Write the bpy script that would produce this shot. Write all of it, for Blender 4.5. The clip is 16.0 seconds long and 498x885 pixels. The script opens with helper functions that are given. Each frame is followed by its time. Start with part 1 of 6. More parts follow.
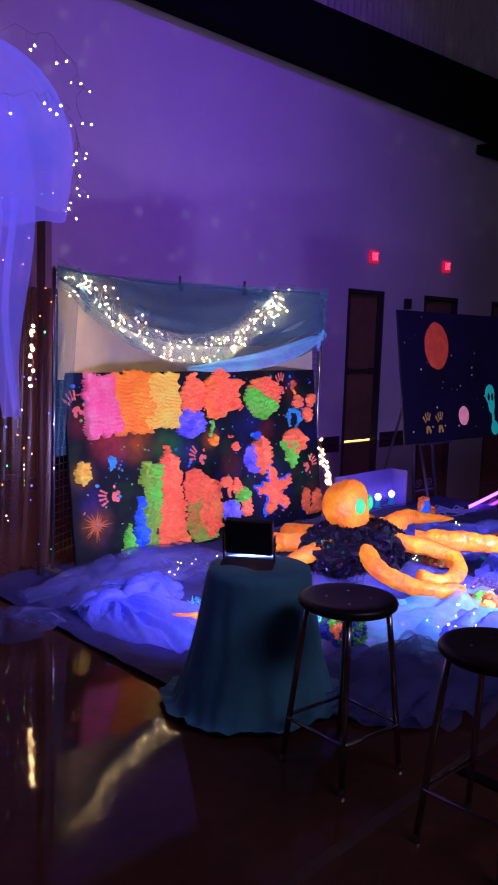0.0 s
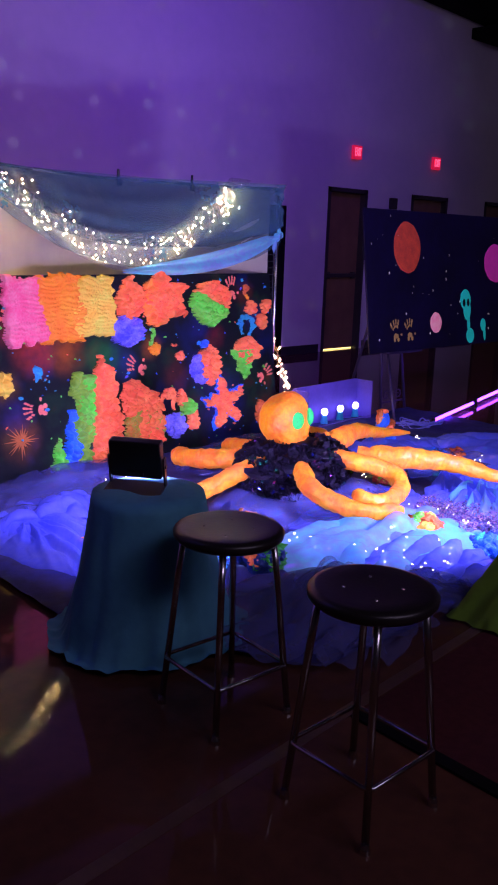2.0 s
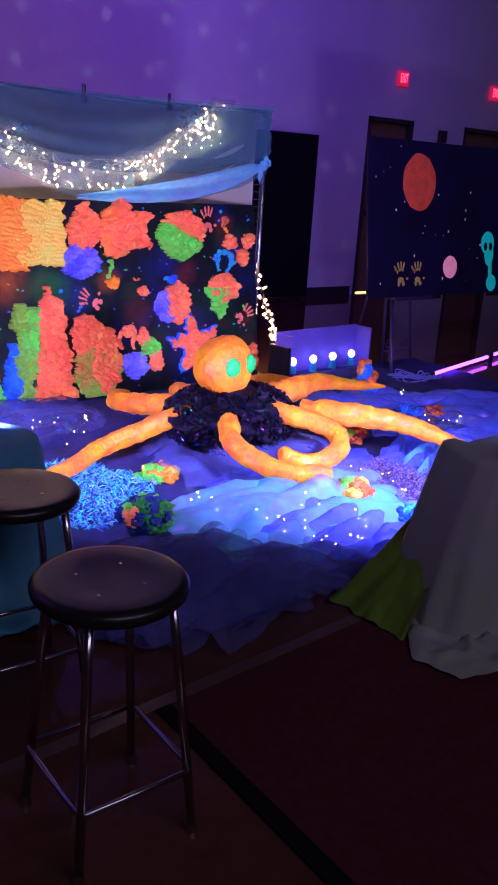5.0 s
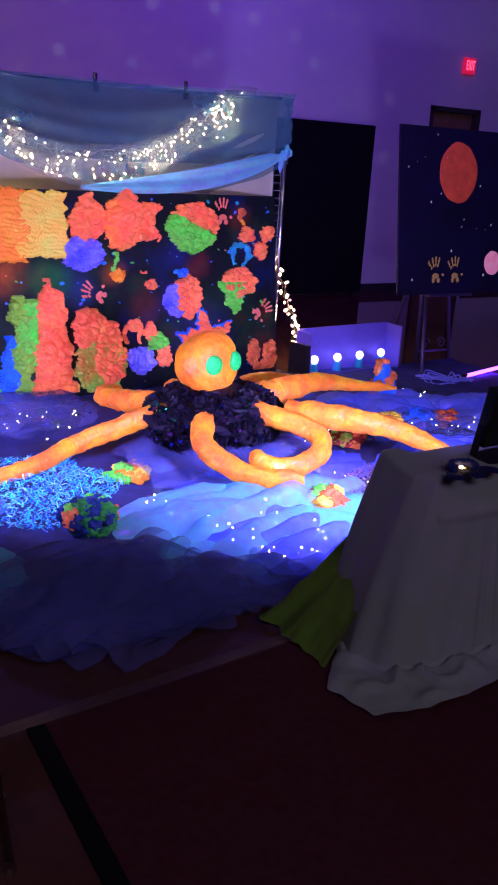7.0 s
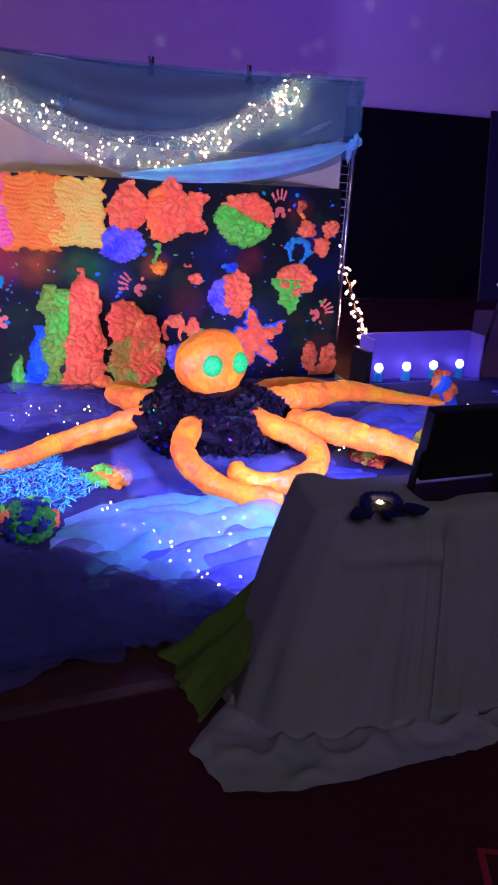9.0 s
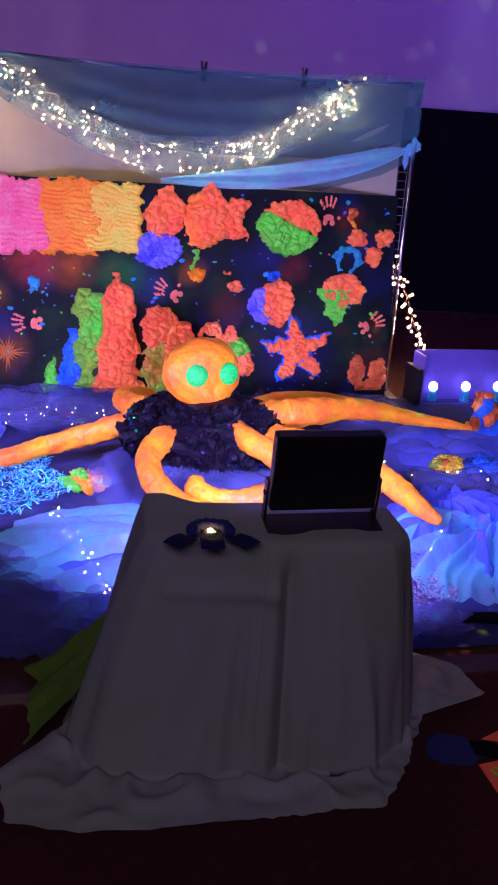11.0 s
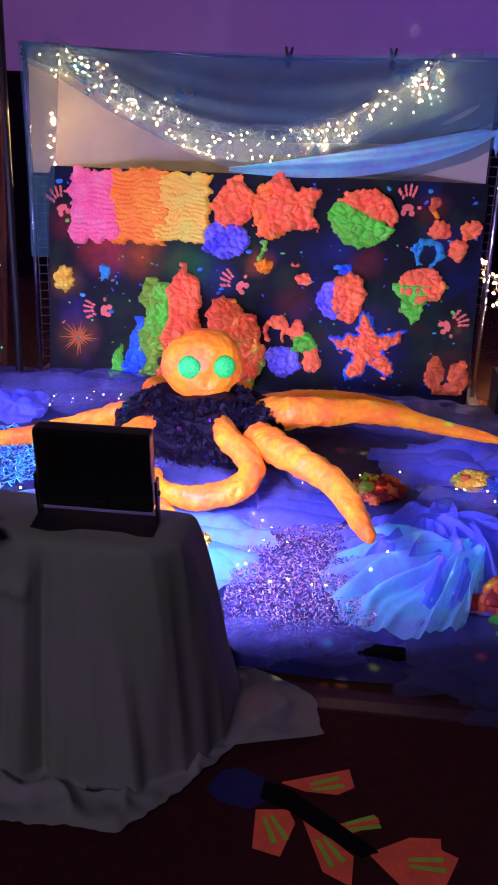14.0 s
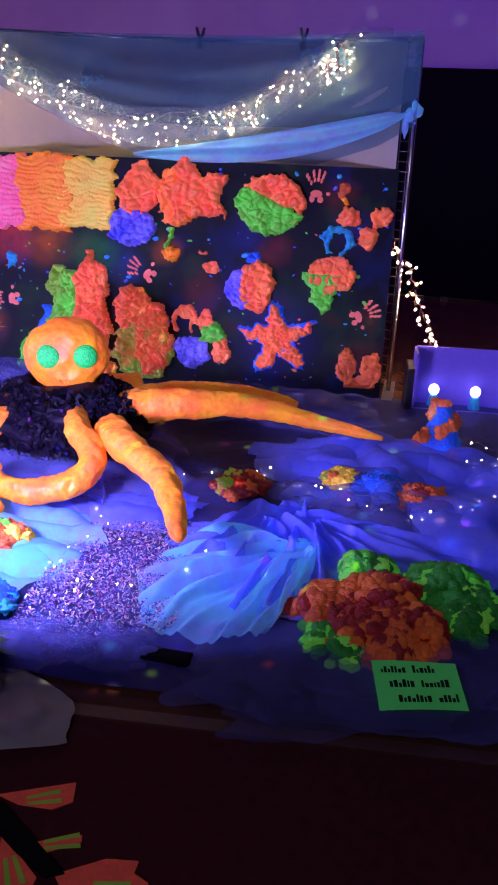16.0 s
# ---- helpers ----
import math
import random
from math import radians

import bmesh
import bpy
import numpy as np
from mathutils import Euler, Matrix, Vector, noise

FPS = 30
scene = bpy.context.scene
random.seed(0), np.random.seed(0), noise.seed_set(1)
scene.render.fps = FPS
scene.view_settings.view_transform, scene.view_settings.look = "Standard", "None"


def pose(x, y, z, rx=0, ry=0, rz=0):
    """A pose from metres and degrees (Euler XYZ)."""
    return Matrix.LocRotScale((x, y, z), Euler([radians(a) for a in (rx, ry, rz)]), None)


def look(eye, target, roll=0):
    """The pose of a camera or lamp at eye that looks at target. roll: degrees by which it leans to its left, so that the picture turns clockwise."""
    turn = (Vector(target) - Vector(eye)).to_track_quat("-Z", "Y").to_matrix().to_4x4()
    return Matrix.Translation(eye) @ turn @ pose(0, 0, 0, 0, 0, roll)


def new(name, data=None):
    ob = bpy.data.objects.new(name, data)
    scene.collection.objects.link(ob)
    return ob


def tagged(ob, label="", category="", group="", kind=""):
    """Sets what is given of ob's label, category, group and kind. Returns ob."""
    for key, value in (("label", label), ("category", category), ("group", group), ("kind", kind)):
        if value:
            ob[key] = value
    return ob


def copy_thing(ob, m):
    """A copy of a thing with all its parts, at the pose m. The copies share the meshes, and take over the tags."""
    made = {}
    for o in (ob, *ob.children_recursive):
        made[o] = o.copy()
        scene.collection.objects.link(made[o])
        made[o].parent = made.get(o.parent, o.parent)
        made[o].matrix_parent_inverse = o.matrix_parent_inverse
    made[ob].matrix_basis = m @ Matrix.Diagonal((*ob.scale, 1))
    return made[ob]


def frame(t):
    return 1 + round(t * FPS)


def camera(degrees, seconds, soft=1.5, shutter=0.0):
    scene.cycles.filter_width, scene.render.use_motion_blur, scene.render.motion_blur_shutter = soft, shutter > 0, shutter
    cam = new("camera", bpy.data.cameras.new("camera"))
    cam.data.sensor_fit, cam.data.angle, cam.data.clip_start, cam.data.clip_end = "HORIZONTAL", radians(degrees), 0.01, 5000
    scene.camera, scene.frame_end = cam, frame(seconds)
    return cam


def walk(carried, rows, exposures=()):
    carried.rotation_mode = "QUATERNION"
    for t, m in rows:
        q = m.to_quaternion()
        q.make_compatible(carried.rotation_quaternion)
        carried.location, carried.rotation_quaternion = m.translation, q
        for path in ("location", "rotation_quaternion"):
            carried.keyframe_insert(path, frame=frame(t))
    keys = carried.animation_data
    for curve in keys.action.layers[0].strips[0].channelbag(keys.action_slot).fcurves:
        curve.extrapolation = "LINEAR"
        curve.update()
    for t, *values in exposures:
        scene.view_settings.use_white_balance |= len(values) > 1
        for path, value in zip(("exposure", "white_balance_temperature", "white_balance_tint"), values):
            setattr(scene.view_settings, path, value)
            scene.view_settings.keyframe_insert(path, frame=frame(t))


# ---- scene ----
cam = camera(32.8, 16.0, soft=2.0)
PATH = [
    (0, (0.496, 0.373, 1.46), (1.853, 1.821, 1.207), 1.9),
    (0.5, (0.577, 0.418, 1.468), (1.977, 1.82, 1.201), 2.0),
    (1, (0.747, 0.43, 1.447), (2.15, 1.811, 1.092), 1.7),
    (1.5, (0.925, 0.382, 1.444), (2.295, 1.776, 1.021), 2.0),
    (2, (1.035, 0.348, 1.438), (2.36, 1.772, 0.971), 1.9),
    (2.5, (1.153, 0.362, 1.43), (2.465, 1.791, 0.944), 2.3),
    (3, (1.285, 0.373, 1.441), (2.605, 1.781, 0.918), 2.8),
    (3.5, (1.455, 0.313, 1.426), (2.757, 1.737, 0.9), 3.2),
    (4, (1.617, 0.223, 1.435), (2.78, 1.759, 0.9), 2.3),
    (4.5, (1.746, 0.169, 1.431), (2.916, 1.684, 0.851), 3.2),
    (4.7, (1.791, 0.167, 1.426), (2.964, 1.671, 0.824), 3.6),
    (7, (2.412, 0.025, 1.419), (3.394, 1.648, 0.786), 3.4),
    (7.5, (2.596, 0.064, 1.433), (3.529, 1.715, 0.796), 3.6),
    (8, (2.771, 0.111, 1.401), (3.624, 1.802, 0.757), 3.2),
    (8.5, (3.013, 0.06, 1.39), (3.732, 1.811, 0.742), 3.1),
    (9, (3.219, 0.037, 1.378), (3.862, 1.817, 0.729), 3.8),
    (11.3, (4.115, 0.005, 1.412), (4.345, 1.88, 0.757), 3.3),
    (11.5, (4.187, 0.03, 1.424), (4.39, 1.908, 0.765), 3.0),
    (12, (4.386, 0.05, 1.41), (4.354, 1.936, 0.746), 1.2),
    (12.5, (4.576, 0.029, 1.406), (4.343, 1.897, 0.731), 1.0),
    (13, (4.727, 0.061, 1.405), (4.46, 1.92, 0.717), 1.6),
    (13.5, (4.881, 0.158, 1.415), (4.622, 2.018, 0.726), 2.3),
    (14, (5.044, 0.16, 1.409), (4.745, 2.014, 0.721), 2.2),
    (14.5, (5.229, 0.142, 1.403), (4.86, 1.982, 0.713), 1.9),
    (15, (5.383, 0.211, 1.398), (4.995, 2.043, 0.694), 2.1),
    (15.5, (5.51, 0.34, 1.408), (5.138, 2.173, 0.699), 2.4),
    (16, (5.691, 0.4, 1.403), (5.324, 2.233, 0.692), 2.2),
]
# the film camera's own exposure and white balance drift: seconds, stops, kelvin, tint
DRIFT = ((0, 0.03, 6300, 14), (1.5, 0.03, 6300, 14), (3.5, 0.06, 5900, 18), (7, 0.05, 5900, 16), (9, -0.08, 5800, 18),
         (11.5, -0.04, 6300, 11), (12.5, -0.02, 6500, 6), (13.5, 0, 6500, 9), (16, -0.10, 6000, 19))
walk(cam, [(t, look(eye, target, roll)) for t, eye, target, roll in PATH], DRIFT)

# ---------------------------------------------------------------- world and lights
world = bpy.data.worlds.new("world")
scene.world = world
world.use_nodes = True
world.node_tree.nodes["Background"].inputs[0].default_value = (0.02, 0.01, 0.05, 1)
world.node_tree.nodes["Background"].inputs[1].default_value = 0.02


def lamp(name, kind, eye, target, watts, colour, size=0.1, size_y=None, spread=180, cone=60, blend=0.5):
    data = bpy.data.lights.new(name, kind)
    data.energy, data.color = watts, colour
    if kind == "AREA":
        data.size = size
        data.spread = radians(spread)
        if size_y:
            data.shape, data.size_y = "RECTANGLE", size_y
    else:
        data.shadow_soft_size = size
    if kind == "SPOT":
        data.spot_size, data.spot_blend = radians(cone), blend
    ob = new(name, data)
    ob.matrix_world = look(eye, target)
    return ob


# two blacklight floods on the pedestals
lamp("flood_light_a", "AREA", (2.745, 2.76, 0.68), (4.1, 4.3, 0.30), 27, (0.46, 0.36, 1.0), 0.17, 0.12, 115)
lamp("flood_light_b", "AREA", (4.43, 1.93, 0.70), (4.56, 3.8, 0.24), 37, (0.46, 0.38, 1.0), 0.22, 0.14, 118)
# violet and pink stage lamps under the roof that wash the wall, and an added unseen fill behind the camera
lamp("wall_wash_lamp", "AREA", (6.5, 1.2, 6.7), (6.9, 8.0, 3.0), 42, (0.21, 0.030, 1.0), 0.5, 0.5, 75)
lamp("wall_wash_lamp_pink", "AREA", (0.8, 1.2, 6.7), (1.9, 8.0, 2.3), 25, (0.46, 0.09, 0.85), 0.5, 0.5, 75)
lamp("hall_fill", "AREA", (2.8, -4.8, 5.8), (4.2, 1.6, 0.2), 125, (0.58, 0.46, 0.70), 6.0, 1.8, 180)


def star_projector(eye, target, watts, cone, scale=34.0, soft=0.22, tint=1.3):
    """A small star projector: a spot that throws scattered coloured dots."""
    ob = lamp("star_projector", "SPOT", eye, target, watts, (1, 1, 1), 0.01, cone=cone, blend=0.3)
    data = ob.data
    data.use_nodes = True
    n, link = data.node_tree.nodes, data.node_tree.links
    em = n["Emission"]
    co = n.new("ShaderNodeTexCoord")
    vor = n.new("ShaderNodeTexVoronoi")
    vor.inputs["Scale"].default_value = scale
    link.new(co.outputs["Normal"], vor.inputs["Vector"])
    dot = n.new("ShaderNodeMapRange")
    dot.inputs["From Min"].default_value, dot.inputs["From Max"].default_value = 0.08, soft
    dot.inputs["To Min"].default_value, dot.inputs["To Max"].default_value = 1.0, 0.0
    link.new(vor.outputs["Distance"], dot.inputs["Value"])
    hue = n.new("ShaderNodeHueSaturation")
    hue.inputs["Saturation"].default_value = tint
    link.new(vor.outputs["Color"], hue.inputs["Color"])
    link.new(hue.outputs[0], em.inputs["Color"])
    link.new(dot.outputs[0], em.inputs["Strength"])
    return ob


star_projector((5.0, 1.95, 3.1), (4.65, 3.55, 0.1), 1300, 54)
star_projector((4.8, 2.4, 3.4), (7.4, 8.0, 3.6), 130, 70, 22.0, 0.28, 0.45)


# ---------------------------------------------------------------- materials
def material(name, colour, rough=0.6, metal=0.0, other=None, scale=8.0, amount=0.5, bump=0.0, bump_scale=60.0,
             glow=0.0, clear=0.0, spec=0.5, sheen=0.0, per_object=0.0, coat=0.0, spread=0.15):
    """A procedural surface: two colours mixed by coarse and fine noise, fine relief, added emission for blacklit glow,
    thin cloth.
    """
    m = bpy.data.materials.new(name)
    m.use_nodes = True
    nt = m.node_tree
    n, link = nt.nodes, nt.links
    bsdf = n["Principled BSDF"]
    out = n["Material Output"]
    co = n.new("ShaderNodeTexCoord")
    a = n.new("ShaderNodeTexNoise")
    a.inputs["Scale"].default_value, a.inputs["Detail"].default_value = scale, 6
    b = n.new("ShaderNodeTexNoise")
    b.inputs["Scale"].default_value, b.inputs["Detail"].default_value = scale * 7.3, 4
    link.new(co.outputs["Object"], a.inputs["Vector"])
    link.new(co.outputs["Object"], b.inputs["Vector"])
    add = n.new("ShaderNodeMath")
    add.operation = "MULTIPLY_ADD"
    link.new(a.outputs["Fac"], add.inputs[0])
    add.inputs[1].default_value = 0.65
    half = n.new("ShaderNodeMath")
    half.operation = "MULTIPLY"
    link.new(b.outputs["Fac"], half.inputs[0])
    half.inputs[1].default_value = 0.35
    link.new(half.outputs[0], add.inputs[2])
    ramp = n.new("ShaderNodeMapRange")
    ramp.inputs["From Min"].default_value, ramp.inputs["From Max"].default_value = 0.5 - spread, 0.5 + spread
    ramp.inputs["To Max"].default_value = amount
    link.new(add.outputs[0], ramp.inputs["Value"])
    mix = n.new("ShaderNodeMix")
    mix.data_type = "RGBA"
    second = other or tuple(c * 0.55 for c in colour)
    mix.inputs[6].default_value, mix.inputs[7].default_value = (*colour, 1), (*second, 1)
    link.new(ramp.outputs[0], mix.inputs[0])
    result = mix.outputs[2]
    if per_object:
        info = n.new("ShaderNodeObjectInfo")
        hsv = n.new("ShaderNodeHueSaturation")
        vary = n.new("ShaderNodeMapRange")
        vary.inputs["To Min"].default_value, vary.inputs["To Max"].default_value = 1 - per_object, 1 + per_object
        link.new(info.outputs["Random"], vary.inputs["Value"])
        link.new(vary.outputs[0], hsv.inputs["Value"])
        link.new(result, hsv.inputs["Color"])
        result = hsv.outputs[0]
    link.new(result, bsdf.inputs["Base Color"])
    bsdf.inputs["Roughness"].default_value, bsdf.inputs["Metallic"].default_value = rough, metal
    bsdf.inputs["Specular IOR Level"].default_value = spec
    if coat:
        bsdf.inputs["Coat Weight"].default_value = coat
        bsdf.inputs["Coat Roughness"].default_value = 0.1
    if sheen:
        bsdf.inputs["Sheen Weight"].default_value = sheen
    # emission of the surface's own colour, in place of light it would give back
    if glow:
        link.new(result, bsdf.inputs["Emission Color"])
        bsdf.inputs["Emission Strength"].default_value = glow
    if bump:
        f = n.new("ShaderNodeTexNoise")
        f.inputs["Scale"].default_value, f.inputs["Detail"].default_value = bump_scale, 5
        link.new(co.outputs["Object"], f.inputs["Vector"])
        bp = n.new("ShaderNodeBump")
        bp.inputs["Strength"].default_value, bp.inputs["Distance"].default_value = bump, 0.01
        link.new(f.outputs["Fac"], bp.inputs["Height"])
        link.new(bp.outputs[0], bsdf.inputs["Normal"])
    if clear:
        trans = n.new("ShaderNodeBsdfTransparent")
        thin = n.new("ShaderNodeBsdfTranslucent")
        link.new(result, thin.inputs["Color"])
        both = n.new("ShaderNodeMixShader")
        both.inputs[0].default_value = 0.4
        link.new(bsdf.outputs[0], both.inputs[1])
        link.new(thin.outputs[0], both.inputs[2])
        last = n.new("ShaderNodeMixShader")
        cl = n.new("ShaderNodeMapRange")
        cl.inputs["To Min"].default_value, cl.inputs["To Max"].default_value = max(0, clear - 0.15), min(1, clear + 0.15)
        link.new(a.outputs["Fac"], cl.inputs["Value"])
        link.new(cl.outputs[0], last.inputs[0])
        link.new(both.outputs[0], last.inputs[1])
        link.new(trans.outputs[0], last.inputs[2])
        link.new(last.outputs[0], out.inputs["Surface"])
    return m


def glowing(name, colour, strength):
    m = bpy.data.materials.new(name)
    m.use_nodes = True
    b = m.node_tree.nodes["Principled BSDF"]
    b.inputs["Base Color"].default_value = (*[min(1, c) for c in colour], 1)
    b.inputs["Emission Color"].default_value = (*colour, 1)
    b.inputs["Emission Strength"].default_value = strength
    return m


WALL = material("painted_wall", (0.62, 0.58, 0.62), 0.75, other=(0.52, 0.50, 0.56), scale=1.2, amount=0.7, bump=0.15, bump_scale=90)
# want of light put into the base colour
DARKWALL = material("unlit_dark_wall", (0.10, 0.09, 0.11), 0.9, scale=2)
BEAM = material("black_steel", (0.006, 0.006, 0.007), 0.9, scale=3, spec=0.1)
DECK = material("grey_metal_deck", (0.62, 0.58, 0.58), 0.6, scale=4, amount=0.4)
FLOOR = material("polished_brown_floor", (0.14, 0.055, 0.034), 0.05, spec=0.14, other=(0.08, 0.036, 0.026), scale=3.0, amount=0.9, bump=0.008, bump_scale=24)
CARPET = material("maroon_carpet", (0.11, 0.028, 0.035), 0.95, scale=40, amount=0.6, bump=0.6, bump_scale=400, spec=0.1)
TAPE = material("worn_floor_strip", (0.15, 0.075, 0.05), 0.4, scale=9, amount=0.8)
BLACK = material("black_plastic", (0.012, 0.012, 0.014), 0.35, scale=20)
BLACKCLOTH = material("black_fabric", (0.006, 0.005, 0.008), 0.95, scale=15, spec=0.1)
BLACKBOARD = material("black_painted_foam_board", (0.010, 0.016, 0.017), 0.7, spec=0.2, other=(0.012, 0.035, 0.03), scale=5, amount=0.8, bump=0.1)
m = BLACKBOARD.node_tree
haze = m.nodes.new("ShaderNodeTexNoise")
haze.inputs["Scale"].default_value, haze.inputs["Detail"].default_value = 3.1, 3
tone = m.nodes.new("ShaderNodeValToRGB")
tone.color_ramp.elements[0].position, tone.color_ramp.elements[0].color = 0.36, (0.004, 0.010, 0.045, 1)
tone.color_ramp.elements[1].position, tone.color_ramp.elements[1].color = 0.70, (0.05, 0.008, 0.005, 1)
for at, c in ((0.45, (0.004, 0.006, 0.009, 1)), (0.53, (0.004, 0.007, 0.007, 1)), (0.60, (0.006, 0.026, 0.010, 1))):
    e = tone.color_ramp.elements.new(at)
    e.color = c
m.links.new(m.nodes["Texture Coordinate"].outputs["Object"], haze.inputs["Vector"])
m.links.new(haze.outputs["Fac"], tone.inputs[0])
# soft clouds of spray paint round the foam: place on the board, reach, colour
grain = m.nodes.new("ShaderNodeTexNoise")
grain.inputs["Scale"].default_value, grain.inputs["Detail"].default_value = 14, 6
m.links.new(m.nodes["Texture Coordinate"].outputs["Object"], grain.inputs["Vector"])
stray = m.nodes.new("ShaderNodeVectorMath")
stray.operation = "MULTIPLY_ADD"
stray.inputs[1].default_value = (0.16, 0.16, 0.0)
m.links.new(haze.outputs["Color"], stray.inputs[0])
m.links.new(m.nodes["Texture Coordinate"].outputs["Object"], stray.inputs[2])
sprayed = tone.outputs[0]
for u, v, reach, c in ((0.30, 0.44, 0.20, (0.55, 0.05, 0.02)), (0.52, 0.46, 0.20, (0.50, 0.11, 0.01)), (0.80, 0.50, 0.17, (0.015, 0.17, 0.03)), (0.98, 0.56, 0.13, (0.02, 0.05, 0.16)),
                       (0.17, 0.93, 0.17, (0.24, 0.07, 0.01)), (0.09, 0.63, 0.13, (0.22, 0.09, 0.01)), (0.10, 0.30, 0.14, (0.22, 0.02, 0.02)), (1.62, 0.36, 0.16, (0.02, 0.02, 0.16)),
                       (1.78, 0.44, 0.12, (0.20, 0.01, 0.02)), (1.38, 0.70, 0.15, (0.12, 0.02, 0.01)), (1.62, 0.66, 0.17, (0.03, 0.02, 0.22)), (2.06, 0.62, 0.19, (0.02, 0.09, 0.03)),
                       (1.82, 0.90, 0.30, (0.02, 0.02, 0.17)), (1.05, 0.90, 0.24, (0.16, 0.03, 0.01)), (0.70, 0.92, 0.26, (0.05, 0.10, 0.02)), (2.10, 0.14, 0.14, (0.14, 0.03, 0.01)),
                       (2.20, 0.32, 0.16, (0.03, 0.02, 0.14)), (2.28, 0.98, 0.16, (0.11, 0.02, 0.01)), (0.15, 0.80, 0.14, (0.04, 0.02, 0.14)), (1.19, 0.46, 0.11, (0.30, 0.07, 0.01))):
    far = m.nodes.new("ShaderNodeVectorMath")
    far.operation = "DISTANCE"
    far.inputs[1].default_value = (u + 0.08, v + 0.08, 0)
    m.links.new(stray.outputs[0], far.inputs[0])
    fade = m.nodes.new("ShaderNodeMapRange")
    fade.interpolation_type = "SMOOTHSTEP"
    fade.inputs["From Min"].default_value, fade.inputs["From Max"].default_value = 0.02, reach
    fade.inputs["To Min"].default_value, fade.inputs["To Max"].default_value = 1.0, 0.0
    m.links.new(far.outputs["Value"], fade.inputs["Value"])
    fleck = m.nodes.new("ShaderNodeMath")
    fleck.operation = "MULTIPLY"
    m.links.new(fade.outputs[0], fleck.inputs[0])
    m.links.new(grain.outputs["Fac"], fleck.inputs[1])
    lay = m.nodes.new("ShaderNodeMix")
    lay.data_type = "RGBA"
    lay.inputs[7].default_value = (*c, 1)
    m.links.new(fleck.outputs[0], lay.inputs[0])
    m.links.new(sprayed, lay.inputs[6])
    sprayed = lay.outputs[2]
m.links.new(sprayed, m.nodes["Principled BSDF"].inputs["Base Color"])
WOOD = material("brown_wood_door", (0.20, 0.11, 0.06), 0.5, other=(0.13, 0.07, 0.04), scale=5, amount=0.8)
FRAME = material("dark_door_frame", (0.03, 0.025, 0.03), 0.5, scale=6)
CHROME = material("worn_chrome", (0.62, 0.60, 0.60), 0.22, 1.0, scale=30, amount=0.4)
SEAT = material("black_hardboard_seat", (0.022, 0.016, 0.018), 0.33, scale=12, amount=0.7, bump=0.05)
STEEL = material("grey_metal", (0.35, 0.34, 0.36), 0.4, 0.8, scale=20, amount=0.5)
# the octopus paints emit a little, standing in for fluorescence under the floods
ORANGE = material("fluorescent_orange_paint", (1.0, 0.39, 0.014), 0.38, other=(0.95, 0.14, 0.03), scale=9, amount=0.9, spread=0.13, spec=0.28, glow=0.13, bump=0.45, bump_scale=34)
PUMPKIN = material("fluorescent_amber_paint", (1.0, 0.36, 0.010), 0.45, other=(0.93, 0.15, 0.02), scale=9, amount=1.0, spread=0.13, spec=0.28, glow=0.13, bump=0.25, bump_scale=20)
EYEGREEN = material("fluorescent_green_glitter", (0.02, 0.80, 0.12), 0.5, other=(0.01, 0.36, 0.06), scale=70, amount=0.9, glow=0.22, bump=0.5, bump_scale=160)
TINSEL = material("black_iridescent_ruffle", (0.006, 0.004, 0.008), 0.55, other=(0.010, 0.006, 0.022), scale=30, amount=0.8, spec=0.14)


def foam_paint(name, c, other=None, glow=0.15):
    # every foam paint emits its colour, the duller ones too, to imitate blacklight response
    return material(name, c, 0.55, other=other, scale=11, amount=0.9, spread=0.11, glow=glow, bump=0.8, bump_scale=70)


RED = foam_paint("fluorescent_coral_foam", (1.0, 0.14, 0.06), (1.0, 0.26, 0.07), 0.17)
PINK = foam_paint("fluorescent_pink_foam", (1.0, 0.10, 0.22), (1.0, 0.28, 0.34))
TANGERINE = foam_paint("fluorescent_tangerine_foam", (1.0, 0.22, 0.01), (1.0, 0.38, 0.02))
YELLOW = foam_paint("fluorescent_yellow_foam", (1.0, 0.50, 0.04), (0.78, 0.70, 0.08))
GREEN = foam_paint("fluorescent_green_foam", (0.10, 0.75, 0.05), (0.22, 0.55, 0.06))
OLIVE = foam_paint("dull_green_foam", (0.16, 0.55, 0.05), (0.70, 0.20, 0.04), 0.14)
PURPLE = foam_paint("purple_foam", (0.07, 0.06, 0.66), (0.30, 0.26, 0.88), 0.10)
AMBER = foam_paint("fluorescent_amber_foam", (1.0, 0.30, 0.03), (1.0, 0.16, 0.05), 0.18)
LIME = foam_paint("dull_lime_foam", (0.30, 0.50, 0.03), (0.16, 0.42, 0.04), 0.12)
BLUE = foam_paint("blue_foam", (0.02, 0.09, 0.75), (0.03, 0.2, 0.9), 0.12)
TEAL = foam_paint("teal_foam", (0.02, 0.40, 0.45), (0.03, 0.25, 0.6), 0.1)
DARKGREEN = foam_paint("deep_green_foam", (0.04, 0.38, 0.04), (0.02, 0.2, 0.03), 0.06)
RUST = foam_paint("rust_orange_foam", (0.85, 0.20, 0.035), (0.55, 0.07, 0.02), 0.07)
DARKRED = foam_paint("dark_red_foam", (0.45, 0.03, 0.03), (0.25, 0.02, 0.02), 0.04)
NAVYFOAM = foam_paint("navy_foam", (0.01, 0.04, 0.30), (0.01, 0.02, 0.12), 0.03)

